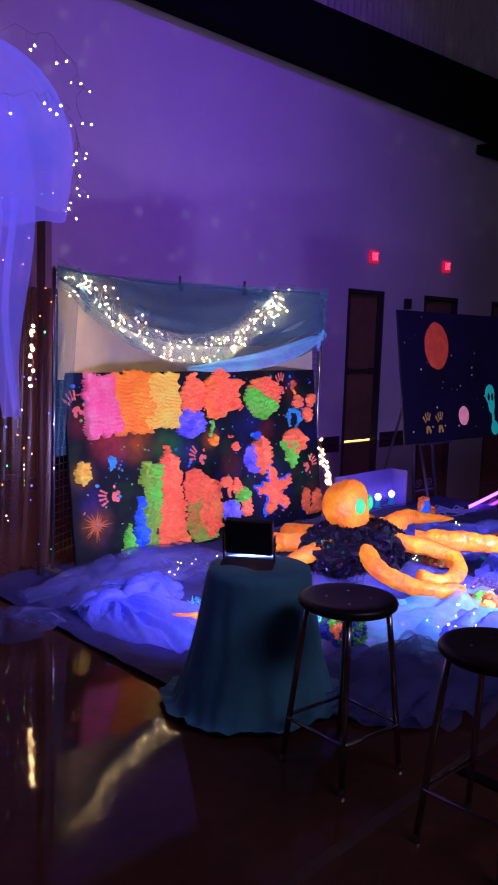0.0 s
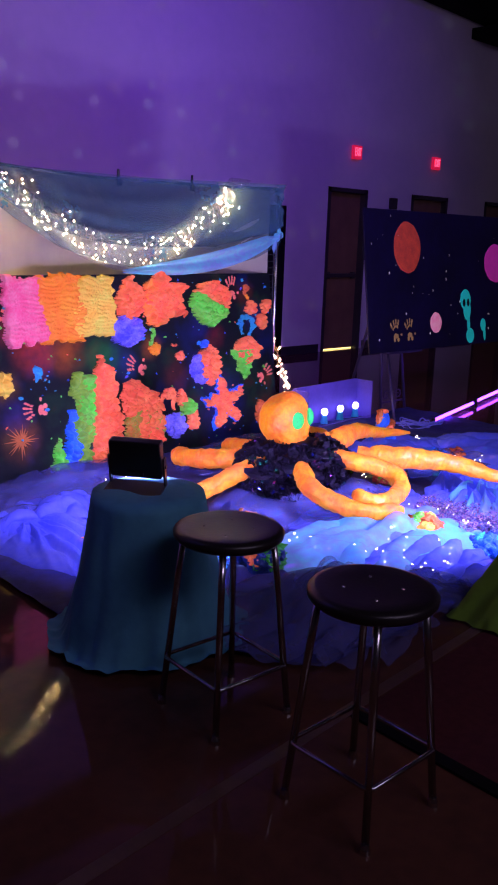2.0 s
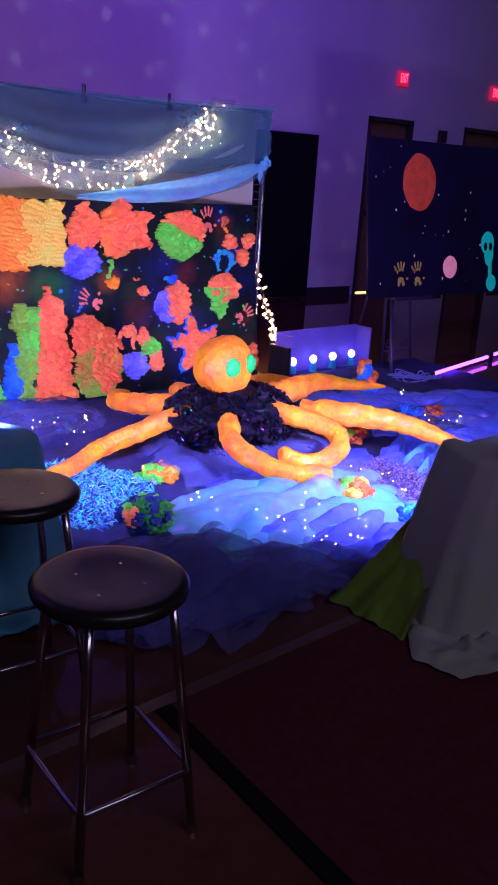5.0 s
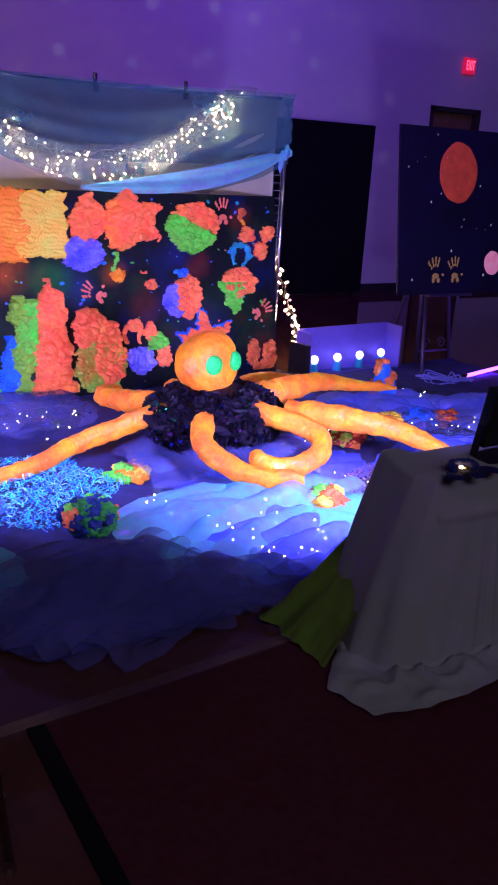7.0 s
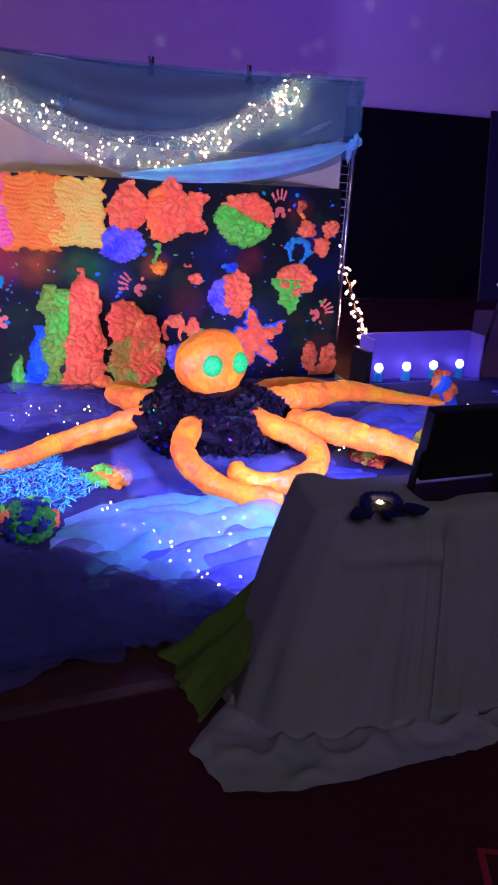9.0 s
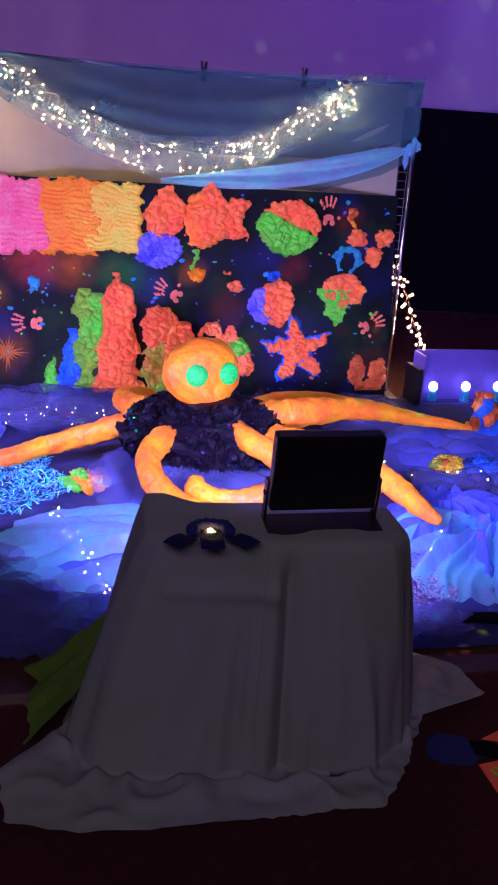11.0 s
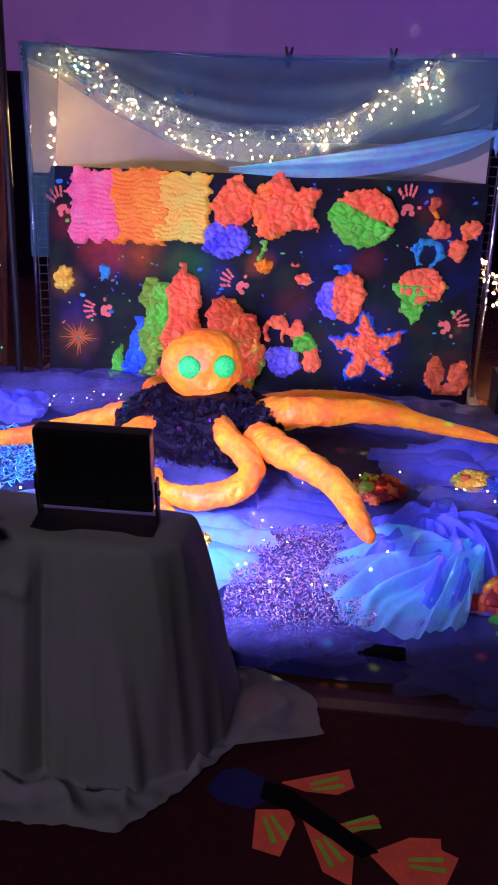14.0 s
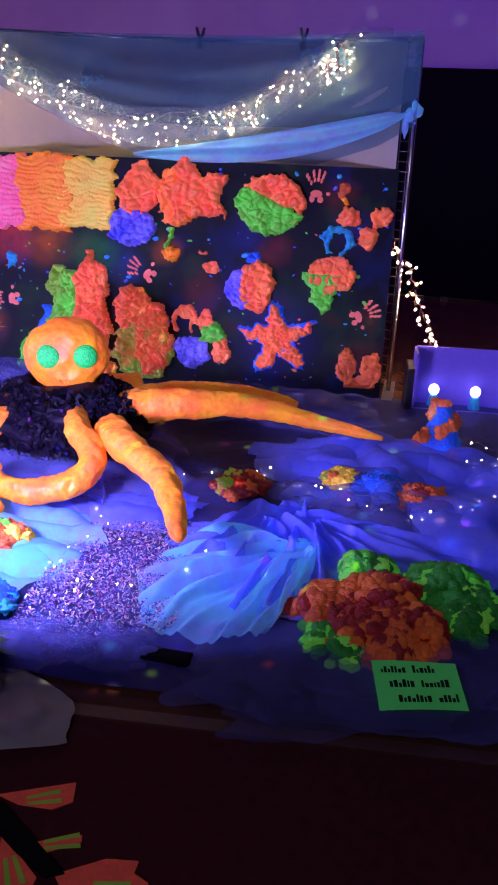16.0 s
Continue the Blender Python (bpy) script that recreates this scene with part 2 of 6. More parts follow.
# blue nets emit; the paler one has the flood's light in its colour
TULLE = material("glowing_blue_tulle", (0.12, 0.16, 0.98), 0.8, other=(0.30, 0.32, 1.0), scale=4, amount=0.7, clear=0.30, glow=0.08)
TULLE_LIT = material("lit_pale_blue_tulle", (0.22, 0.80, 1.0), 0.7, other=(0.30, 0.46, 1.0), scale=4, amount=1.0, spread=0.10, clear=0.36, glow=0.18)
TULLE_PALE = material("pale_grey_tulle", (0.26, 0.38, 0.48), 0.85, other=(0.14, 0.26, 0.38), scale=3, amount=0.9, clear=0.70)
TULLE_DARK = material("navy_tulle", (0.27, 0.27, 0.78), 0.85, other=(0.13, 0.17, 0.55), scale=3, amount=0.8, clear=0.60)
TULLE_TEAL = material("teal_sheer_cloth", (0.11, 0.29, 0.36), 0.85, other=(0.06, 0.18, 0.27), scale=3, amount=0.9, clear=0.46)
GROUND_CLOTH = material("navy_ground_cloth", (0.040, 0.045, 0.24), 0.8, other=(0.015, 0.015, 0.07), scale=3, amount=0.9, bump=0.3, bump_scale=25)
SHEET = material("white_sheet", (0.72, 0.66, 0.46), 0.9, other=(0.60, 0.56, 0.42), scale=2, amount=0.6, clear=0.08, bump=0.15, bump_scale=30)
WHITECLOTH = material("white_tablecloth_weave", (0.41, 0.39, 0.43), 0.9, other=(0.33, 0.38, 0.27), scale=2.2, amount=0.9, bump=0.25, bump_scale=22)
TEALCLOTH = material("teal_cloth_weave", (0.12, 0.42, 0.56), 0.9, other=(0.08, 0.29, 0.44), scale=4, amount=0.8, bump=0.25, bump_scale=22)
GREENCLOTH = material("green_cloth", (0.15, 0.28, 0.02), 0.9, scale=6)
BULB = glowing("warm_white_bulb", (1.0, 0.60, 0.26), 300.0)
TINYBULB = glowing("tiny_warm_bulb", (1.0, 0.80, 0.45), 16.0)
WIRE = material("copper_wire", (0.22, 0.15, 0.12), 0.4, 0.6, scale=40)


# ---------------------------------------------------------------- mesh helpers
def part(name, bm, mat, parent=None, label="", smooth=False):
    me = bpy.data.meshes.new(name)
    bm.to_mesh(me)
    bm.free()
    me.materials.append(mat)
    if smooth:
        me.shade_smooth()
    ob = new(name, me)
    ob.parent = parent
    if label:
        ob["label"] = label
    return ob


def empty(name, m, label, category, group="", kind=""):
    ob = new(name)
    ob.matrix_world = m
    ob.empty_display_size = 0.05
    return tagged(ob, label, category, group, kind)


def box(bm, x0, y0, z0, x1, y1, z1, bevel=0.0, m=None):
    r = bmesh.ops.create_cube(bm, size=1.0)
    vs = r["verts"]
    for v in vs:
        v.co = Vector(((x0 + x1) / 2 + v.co.x * (x1 - x0), (y0 + y1) / 2 + v.co.y * (y1 - y0), (z0 + z1) / 2 + v.co.z * (z1 - z0)))
    if bevel:
        es = list({e for v in vs for e in v.link_edges})
        r = bmesh.ops.bevel(bm, geom=es, offset=bevel, segments=2, affect="EDGES", profile=0.6)
        vs = list({v for f in r["faces"] for v in f.verts} | {v for v in vs if v.is_valid})
    if m is not None:
        bmesh.ops.transform(bm, matrix=m, verts=[v for v in vs if v.is_valid])
    return bm


def boxes(*specs, bevel=0.0):
    bm = bmesh.new()
    for s in specs:
        box(bm, *s, bevel=bevel)
    return bm


def smooth_path(pts, steps=8):
    """Catmull-Rom through the points (of any size of tuple)."""
    p = [np.array(q, float) for q in pts]
    p = [2 * p[0] - p[1]] + p + [2 * p[-1] - p[-2]]
    out = []
    for i in range(1, len(p) - 2):
        for k in range(steps):
            t = k / steps
            out.append(0.5 * (2 * p[i] + (p[i + 1] - p[i - 1]) * t + (2 * p[i - 1] - 5 * p[i] + 4 * p[i + 1] - p[i + 2]) * t * t
                              + (3 * p[i] - p[i - 1] - 3 * p[i + 1] + p[i + 2]) * t ** 3))
    out.append(p[-2])
    return out


def tube(bm, pts, radii, sides=12, wobble=0.0, seed=0.0):
    """A tube along points, closed at both ends."""
    rings = []
    up = Vector((0, 0, 1))
    n = len(pts)
    for i, q in enumerate(pts):
        q = Vector(q[:3])
        d = (Vector(pts[min(i + 1, n - 1)][:3]) - Vector(pts[max(i - 1, 0)][:3])).normalized()
        if abs(d.z) > 0.95:
            side = d.cross(Vector((1, 0, 0))).normalized()
        else:
            side = d.cross(up).normalized()
        top = side.cross(d)
        r = radii[i] if hasattr(radii, "__len__") else radii
        ring = []
        for k in range(sides):
            a = 2 * math.pi * k / sides
            off = side * math.cos(a) + top * math.sin(a)
            rr = r * (1 + wobble * noise.noise(Vector((q.x * 19 + seed, q.y * 19, q.z * 19)) + off * 1.6))
            ring.append(bm.verts.new(q + off * rr))
        rings.append(ring)
    for a, b in zip(rings, rings[1:]):
        for k in range(sides):
            bm.faces.new((a[k], a[(k + 1) % sides], b[(k + 1) % sides], b[k]))
    bm.faces.new(rings[0][::-1])
    bm.faces.new(rings[-1])
    return bm


def lumps(bm, spots, level=2, seed=0, rough=0.16):
    """Overlapping uneven lumps: (x, y, z, rx, ry, rz) each."""
    for i, (x, y, z, rx, ry, rz) in enumerate(spots):
        vs = bmesh.ops.create_icosphere(bm, subdivisions=level, radius=1.0)["verts"]
        for v in vs:
            k = 1 + rough * noise.noise(v.co * 2.1 + Vector((i * 3.7 + seed, seed, 0)))
            v.co = Vector((x + v.co.x * rx * k, y + v.co.y * ry * k, z + v.co.z * rz * k))
    return bm


def sheet_mesh(nx, ny, f):
    """A grid of nx by ny cells, f(u, v) the place."""
    bm = bmesh.new()
    vs = [[bm.verts.new(f(i / nx, j / ny)) for i in range(nx + 1)] for j in range(ny + 1)]
    for j in range(ny):
        for i in range(nx):
            bm.faces.new((vs[j][i], vs[j][i + 1], vs[j + 1][i + 1], vs[j + 1][i]))
    return bm


def fold(x, y, seed, scale=3.0, sharp=1.0):
    """Creases like those of heaped net: ridged noise, warped."""
    w = Vector((x * scale, y * scale, seed))
    w += 0.8 * Vector((noise.noise(w * 0.7), noise.noise(w * 0.7 + Vector((5, 1, 0))), 0))
    a = 1 - abs(noise.noise(w)) * 2
    b = 1 - abs(noise.noise(w * 2.3 + Vector((3, 9, 0)))) * 2
    return 0.65 * a + 0.35 * sharp * b


# ---------------------------------------------------------------- the hall
def setting(name, bm, mat, label, category):
    return tagged(part(name, bm, mat), label, category, kind="structure")


setting("floor", boxes((-4, -6, -0.1, 16, 8.3, 0)), FLOOR, "polished dark brown concrete hall floor", "floor")
bm = boxes((2.95, -5.9, 0.001, 15.9, 1.845, 0.006))
for v in bm.verts:
    if v.co.y > 0 and v.co.x > 5:
        v.co.y = 2.85
setting("carpet", bm, CARPET, "dark maroon carpet laid on the hall floor", "carpet")
setting("trim", boxes((2.90, -5.9, 0.001, 2.948, 1.845, 0.010)), BLACKCLOTH, "black rubber edge strip of the carpet", "trim")
bm = bmesh.new()
box(bm, -4, -0.022, 0.0005, 12, 0.022, 0.0015)
strip = setting("floor_strip", bm, TAPE, "worn pale joint strip across the floor", "floor strip")
strip.matrix_world = pose(2.85, 1.872, 0, 0, 0, 4.5)
# north wall with three door openings
doors = ((9.42, 10.20), (11.17, 12.05), (13.05, 13.95))
bm = bmesh.new()
x = -4.0
for a, b in doors:
    box(bm, x, 8.02, 0, a, 8.3, 7)
    box(bm, a, 8.02, 2.13, b, 8.3, 7)
    x = b
box(bm, x, 8.02, 0, 16, 8.3, 7)
setting("wall_north", bm, WALL, "tall white painted wall washed in violet light", "wall")
setting("wall_east", boxes((16, -6, 0, 16.3, 8.3, 7)), WALL, "white painted side wall of the hall", "wall")
# unseen enclosing walls and ceiling, their darkness in the colour
setting("wall_west", boxes((-4.3, -6, 0, -4, 8.3, 7)), DARKWALL, "unseen side wall of the hall, coloured dark as unlit", "wall")
setting("wall_south", boxes((-4.3, -6.3, 0, 16.3, -6, 7)), DARKWALL, "unseen rear wall of the hall, coloured dark as unlit", "wall")
setting("ceiling", boxes((-4.3, -6.3, 7, 16.3, 8.3, 7.2)), DARKWALL, "unseen hall ceiling, coloured dark as unlit", "ceiling")
x = -4.0
for k, (a, b) in enumerate(doors + ((16.0, 16.0),)):
    setting("baseboard_%d" % (k + 1), boxes((x, 8.005, 0, a - 0.06, 8.02, 0.11)), FRAME, "dark rubber baseboard along the wall", "baseboard")
    x = b + 0.06
# black beam under the roof, falling slightly to the east
bm = bmesh.new()
lo = [(-4, 5.22), (12.9, 4.57)]
vs = []
for xx, zz in lo:
    for yy, dz in ((7.72, 0), (8.018, 0), (8.018, 1), (7.72, 1)):
        vs.append(bm.verts.new((xx, yy, 5.42 if dz else zz)))
for k in range(4):
    bm.faces.new((vs[k], vs[(k + 1) % 4], vs[4 + (k + 1) % 4], vs[4 + k]))
bm.faces.new(vs[:4])
bm.faces.new(vs[4:])
setting("beam", bm, BEAM, "black steel roof beam along the wall", "beam")
setting("beam_end", boxes((12.3, 7.5, 4.36, 16, 8.018, 4.50)), BEAM, "black steel ledge at the end of the beam", "beam")


bm = bmesh.new()
for k in range(100):
    xx = 3.0 + k * 0.125
    box(bm, xx, 7.985, 5.43, xx + 0.07, 8.019, 6.99)
setting("metal_deck", bm, DECK, "grey ribbed metal cladding above the beam", "cladding")
setting("beam_bracket", boxes((12.9, 7.95, 5.75, 13.0, 7.99, 6.0), bevel=0.01), BEAM, "small dark fixture on the cladding", "fixture")


def door(name, a, b, label):
    d = empty(name, pose((a + b) / 2, 8.10, 0), label, "door", kind="structure")
    h = (b - a) / 2
    part("door_frame", boxes((-h, -0.09, 0, -h + 0.05, 0.06, 2.13), (h - 0.05, -0.09, 0, h, 0.06, 2.13), (-h, -0.09, 2.08, h, 0.06, 2.13)), FRAME, d)
    part("door_leaf", boxes((-h + 0.05, 0.0, 0.016, h - 0.05, 0.045, 2.075), bevel=0.003), WOOD, d)
    bar = part("push_bar", boxes((-h + 0.1, -0.05, 0.98, h - 0.1, -0.01, 1.03), (-h + 0.1, -0.03, 0.96, -h + 0.17, 0.0, 1.05), (h - 0.17, -0.03, 0.96, h - 0.1, 0.0, 1.05), bevel=0.004), FRAME, d, "dark metal push bar")
    return d


for k, (a, b) in enumerate(doors):
    door("door_%d" % (k + 1), a, b, "closed brown wooden door in a dark frame")
# lamplight of the room beyond shows in the gap under the first door
gap = boxes((doors[0][0] + 0.05, 8.11, 0.003, doors[0][1] - 0.05, 8.13, 0.014))
setting("lit_door_gap", gap, glowing("warm_light_under_door", (1.0, 0.72, 0.22), 3.0), "warm light showing in the gap under a door", "door gap")
EXITRED = glowing("exit_sign_red", (1.0, 0.10, 0.22), 1.6)
EXITBODY = glowing("exit_sign_face", (0.75, 0.012, 0.07), 0.55)


def text_mesh(body, size, depth):
    cu = bpy.data.curves.new("lettering", "FONT")
    cu.body, cu.size, cu.extrude = body, size, depth
    cu.align_x, cu.align_y = "CENTER", "CENTER"
    ob = bpy.data.objects.new("lettering", cu)
    scene.collection.objects.link(ob)
    me = bpy.data.meshes.new_from_object(ob.evaluated_get(bpy.context.evaluated_depsgraph_get()))
    bpy.data.objects.remove(ob)
    bm = bmesh.new()
    bm.from_mesh(me)
    return bm


for xx in (9.90, 11.65):
    s = empty("exit_sign", pose(xx, 7.99, 2.585), "small red lit exit sign on the wall above a door", "exit sign", "exit signs")
    part("housing", boxes((-0.085, -0.02, -0.085, 0.085, 0.02, 0.085), bevel=0.006), EXITBODY, s)
    bm = text_mesh("EXIT", 0.15, 0.002)
    bmesh.ops.transform(bm, matrix=pose(0, -0.024, 0, 90, 0, 0) @ Matrix.Diagonal((0.42, 1.0, 1, 1)), verts=bm.verts)
    part("lettering", bm, EXITRED, s)
al = empty("fire_alarm", pose(10.72, 7.985, 1.98), "small dark fire alarm box on the wall", "alarm")
part("housing", boxes((-0.06, -0.03, -0.075, 0.06, 0.03, 0.075), bevel=0.008), FRAME, al)

# row of tall black partitions by the wall
for k in range(6):
    x1 = 8.57 - k * 1.405
    p = empty("partition_panel", pose(x1 - 0.70, 7.93, 0), "tall black fabric partition panel standing by the wall", "partition", "partitions")
    part("panel", boxes((-0.705, -0.02, 0.03, 0.70, 0.02, 1.85), bevel=0.006), BLACKCLOTH, p)
    for xx in (-0.6, 0.6):
        part("foot", boxes((xx - 0.03, -0.05, 0, xx + 0.03, 0.045, 0.035), bevel=0.005), BLACK, p)


# ---------------------------------------------------------------- painted board and its backdrop
bu = Vector((1, 0.0772, 0)).normalized()
bv = Vector((0, -0.1255, -1)).normalized()
bv = (bv - bv.dot(bu) * bu).normalized()
bn = bv.cross(bu)          # out of the painted face
BOARD = Matrix.Translation((3.118, 4.803, 1.198)) @ Matrix(((bu.x, bv.x, bn.x, 0), (bu.y, bv.y, bn.y, 0), (bu.z, bv.z, bn.z, 0), (0, 0, 0, 1)))
BW, BH = 2.39, 1.19
board = empty("painted_board", BOARD, "black board covered in fluorescent foam sea shapes leaning on a rack", "board")
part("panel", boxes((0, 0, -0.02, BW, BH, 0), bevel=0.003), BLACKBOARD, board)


def foam(name, inside, u0, v0, u1, v1, mat, depth=0.05, seed=0, rolls=False, cell=0.0056, blob=21.0):
    """A solid hump of foam squirted onto the board, where inside(s, t) holds for s, t from -1 to 1."""
    cu, cv, hu, hv = (u0 + u1) / 2, (v0 + v1) / 2, (u1 - u0) / 2, (v1 - v0) / 2
    nx, ny = int(2.4 * hu / cell) + 1, int(2.4 * hv / cell) + 1
    mask = np.zeros((ny + 1, nx + 1), bool)
    for j in range(1, ny):
        for i in range(1, nx):
            du, dv = (i / nx - 0.5) * 2.4 * hu, (j / ny - 0.5) * 2.4 * hv
            q = Vector((du * 17, dv * 17, seed * 1.7))
            w = 0.026 * Vector((noise.noise(q), noise.noise(q + Vector((7, 3, 1))), 0))
            w += 0.014 * Vector((noise.noise(q * 2.6), noise.noise(q * 2.6 + Vector((7, 3, 1))), 0))
            mask[j, i] = inside((du + w.x) / hu, (dv + w.y) / hv)
    dist, cur = np.zeros(mask.shape), mask.copy()
    while cur.any():
        dist += cur
        cur[1:-1, 1:-1] &= cur[:-2, 1:-1] & cur[2:, 1:-1] & cur[1:-1, :-2] & cur[1:-1, 2:]
    bm, vs = bmesh.new(), {}
    for j, i in zip(*np.nonzero(mask)):
        du, dv = (i / nx - 0.5) * 2.4 * hu, (j / ny - 0.5) * 2.4 * hv
        e = min(1.0, (dist[j, i] - 1) * cell / 0.022)
        q = Vector((du * blob, dv * blob * 1.2, seed * 2.3))
        q += 0.5 * Vector((noise.noise(q * 0.8), noise.noise(q * 0.8 + Vector((4, 4, 4))), 0))
        if rolls:
            # wavy strings laid side by side across the slab
            ph = (dv + 0.055 * noise.noise(Vector((du * 6 + seed, dv * 5, 1))) + 0.016 * noise.noise(Vector((du * 22, dv * 18, seed)))) / 0.026
            bub = abs(math.sin(math.pi * ph)) ** 0.6 * (0.65 + 0.9 * noise.noise(q * 0.6))
            z = 0.032 + 0.016 * bub + 0.024 * noise.noise(q * 0.25)
        else:
            near = noise.voronoi(q)[0]
            bub = math.sqrt(max(0.0, 1 - (near[0] / 0.80) ** 2)) * min(1.0, 3.2 * (near[1] - near[0]) + 0.25)
            small = noise.voronoi(q * 2.3)[0][0]
            z = 1.45 * depth * (0.28 + 0.66 * bub + 0.14 * (1 - small) + 0.5 * noise.noise(q * 0.28))
        vs[j, i] = bm.verts.new((cu + du, cv + dv, z * math.sqrt(1 - (1 - e) ** 2) - 0.002))
    for j, i in list(vs):
        if (j + 1, i) in vs and (j, i + 1) in vs and (j + 1, i + 1) in vs:
            bm.faces.new((vs[j, i], vs[j + 1, i], vs[j + 1, i + 1], vs[j, i + 1]))
    return part(name, bm, mat, board, smooth=True)


def disc(s, t):
    return s * s + t * t < 1


# rainbow slab: wavy strings of foam in three colours
def slab(s, t):
    return abs(s) < 0.97 + 0.05 * math.sin(t * 13 + s) and abs(t) < 0.96


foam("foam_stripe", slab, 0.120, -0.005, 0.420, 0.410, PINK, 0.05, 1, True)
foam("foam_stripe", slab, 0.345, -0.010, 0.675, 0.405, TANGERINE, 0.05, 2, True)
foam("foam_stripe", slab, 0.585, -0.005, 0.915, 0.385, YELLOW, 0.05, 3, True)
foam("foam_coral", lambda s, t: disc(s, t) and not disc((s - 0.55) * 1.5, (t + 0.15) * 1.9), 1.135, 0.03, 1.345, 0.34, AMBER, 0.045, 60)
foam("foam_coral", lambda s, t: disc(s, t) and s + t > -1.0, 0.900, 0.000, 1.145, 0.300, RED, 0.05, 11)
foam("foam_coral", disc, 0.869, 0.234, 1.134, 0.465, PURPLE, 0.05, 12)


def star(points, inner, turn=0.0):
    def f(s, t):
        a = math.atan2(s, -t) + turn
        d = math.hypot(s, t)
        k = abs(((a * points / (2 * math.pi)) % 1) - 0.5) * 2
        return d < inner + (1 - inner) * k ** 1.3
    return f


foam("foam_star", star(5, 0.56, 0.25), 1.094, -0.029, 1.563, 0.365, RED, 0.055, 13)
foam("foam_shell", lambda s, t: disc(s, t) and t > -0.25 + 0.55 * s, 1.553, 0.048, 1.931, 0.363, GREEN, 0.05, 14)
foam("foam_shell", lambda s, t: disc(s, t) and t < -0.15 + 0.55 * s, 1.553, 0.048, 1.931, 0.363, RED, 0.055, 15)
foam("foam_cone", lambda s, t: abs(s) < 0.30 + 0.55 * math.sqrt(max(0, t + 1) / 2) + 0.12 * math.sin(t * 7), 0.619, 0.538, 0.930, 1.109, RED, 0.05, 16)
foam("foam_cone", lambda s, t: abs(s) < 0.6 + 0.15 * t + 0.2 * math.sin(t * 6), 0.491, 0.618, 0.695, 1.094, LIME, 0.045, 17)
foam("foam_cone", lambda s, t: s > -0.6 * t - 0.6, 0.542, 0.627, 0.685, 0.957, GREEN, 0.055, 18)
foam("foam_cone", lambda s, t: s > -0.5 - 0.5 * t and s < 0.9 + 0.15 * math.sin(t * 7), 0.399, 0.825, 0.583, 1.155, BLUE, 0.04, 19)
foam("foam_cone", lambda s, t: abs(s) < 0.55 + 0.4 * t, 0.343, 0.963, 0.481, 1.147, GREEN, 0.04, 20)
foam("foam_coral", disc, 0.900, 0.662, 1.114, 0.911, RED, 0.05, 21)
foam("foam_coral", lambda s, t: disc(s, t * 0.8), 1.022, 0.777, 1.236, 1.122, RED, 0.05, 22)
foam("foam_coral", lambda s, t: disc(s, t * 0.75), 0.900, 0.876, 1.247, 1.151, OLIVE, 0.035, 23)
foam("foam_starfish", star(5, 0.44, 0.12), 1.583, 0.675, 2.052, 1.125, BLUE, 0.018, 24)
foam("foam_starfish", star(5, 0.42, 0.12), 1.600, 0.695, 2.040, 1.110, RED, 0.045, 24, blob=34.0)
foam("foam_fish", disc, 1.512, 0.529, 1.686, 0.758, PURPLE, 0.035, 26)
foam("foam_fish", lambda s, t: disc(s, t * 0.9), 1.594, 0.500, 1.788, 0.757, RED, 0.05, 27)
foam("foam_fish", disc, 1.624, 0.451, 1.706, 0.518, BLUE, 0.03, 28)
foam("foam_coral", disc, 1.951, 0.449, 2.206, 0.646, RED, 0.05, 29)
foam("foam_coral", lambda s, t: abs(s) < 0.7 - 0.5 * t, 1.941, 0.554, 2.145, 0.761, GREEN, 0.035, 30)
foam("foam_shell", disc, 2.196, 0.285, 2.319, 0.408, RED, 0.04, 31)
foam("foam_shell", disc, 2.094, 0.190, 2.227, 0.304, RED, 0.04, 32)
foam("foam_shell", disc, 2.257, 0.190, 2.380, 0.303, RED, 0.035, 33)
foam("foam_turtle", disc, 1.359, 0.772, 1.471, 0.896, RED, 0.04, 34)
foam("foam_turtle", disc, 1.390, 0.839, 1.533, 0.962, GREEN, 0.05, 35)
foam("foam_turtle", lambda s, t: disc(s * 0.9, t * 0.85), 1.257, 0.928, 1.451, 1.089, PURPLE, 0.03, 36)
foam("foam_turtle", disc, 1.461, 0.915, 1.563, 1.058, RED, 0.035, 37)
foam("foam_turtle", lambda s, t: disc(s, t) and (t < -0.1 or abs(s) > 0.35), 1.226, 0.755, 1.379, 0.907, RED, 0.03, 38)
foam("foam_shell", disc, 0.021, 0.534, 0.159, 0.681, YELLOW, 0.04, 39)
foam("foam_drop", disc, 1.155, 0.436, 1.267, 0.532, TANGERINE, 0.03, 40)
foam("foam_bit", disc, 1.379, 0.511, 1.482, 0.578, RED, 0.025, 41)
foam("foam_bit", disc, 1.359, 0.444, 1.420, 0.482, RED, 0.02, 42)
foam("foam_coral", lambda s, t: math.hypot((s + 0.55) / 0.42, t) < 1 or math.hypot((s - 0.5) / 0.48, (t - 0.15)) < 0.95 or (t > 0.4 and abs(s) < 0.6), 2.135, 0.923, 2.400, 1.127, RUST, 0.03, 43)


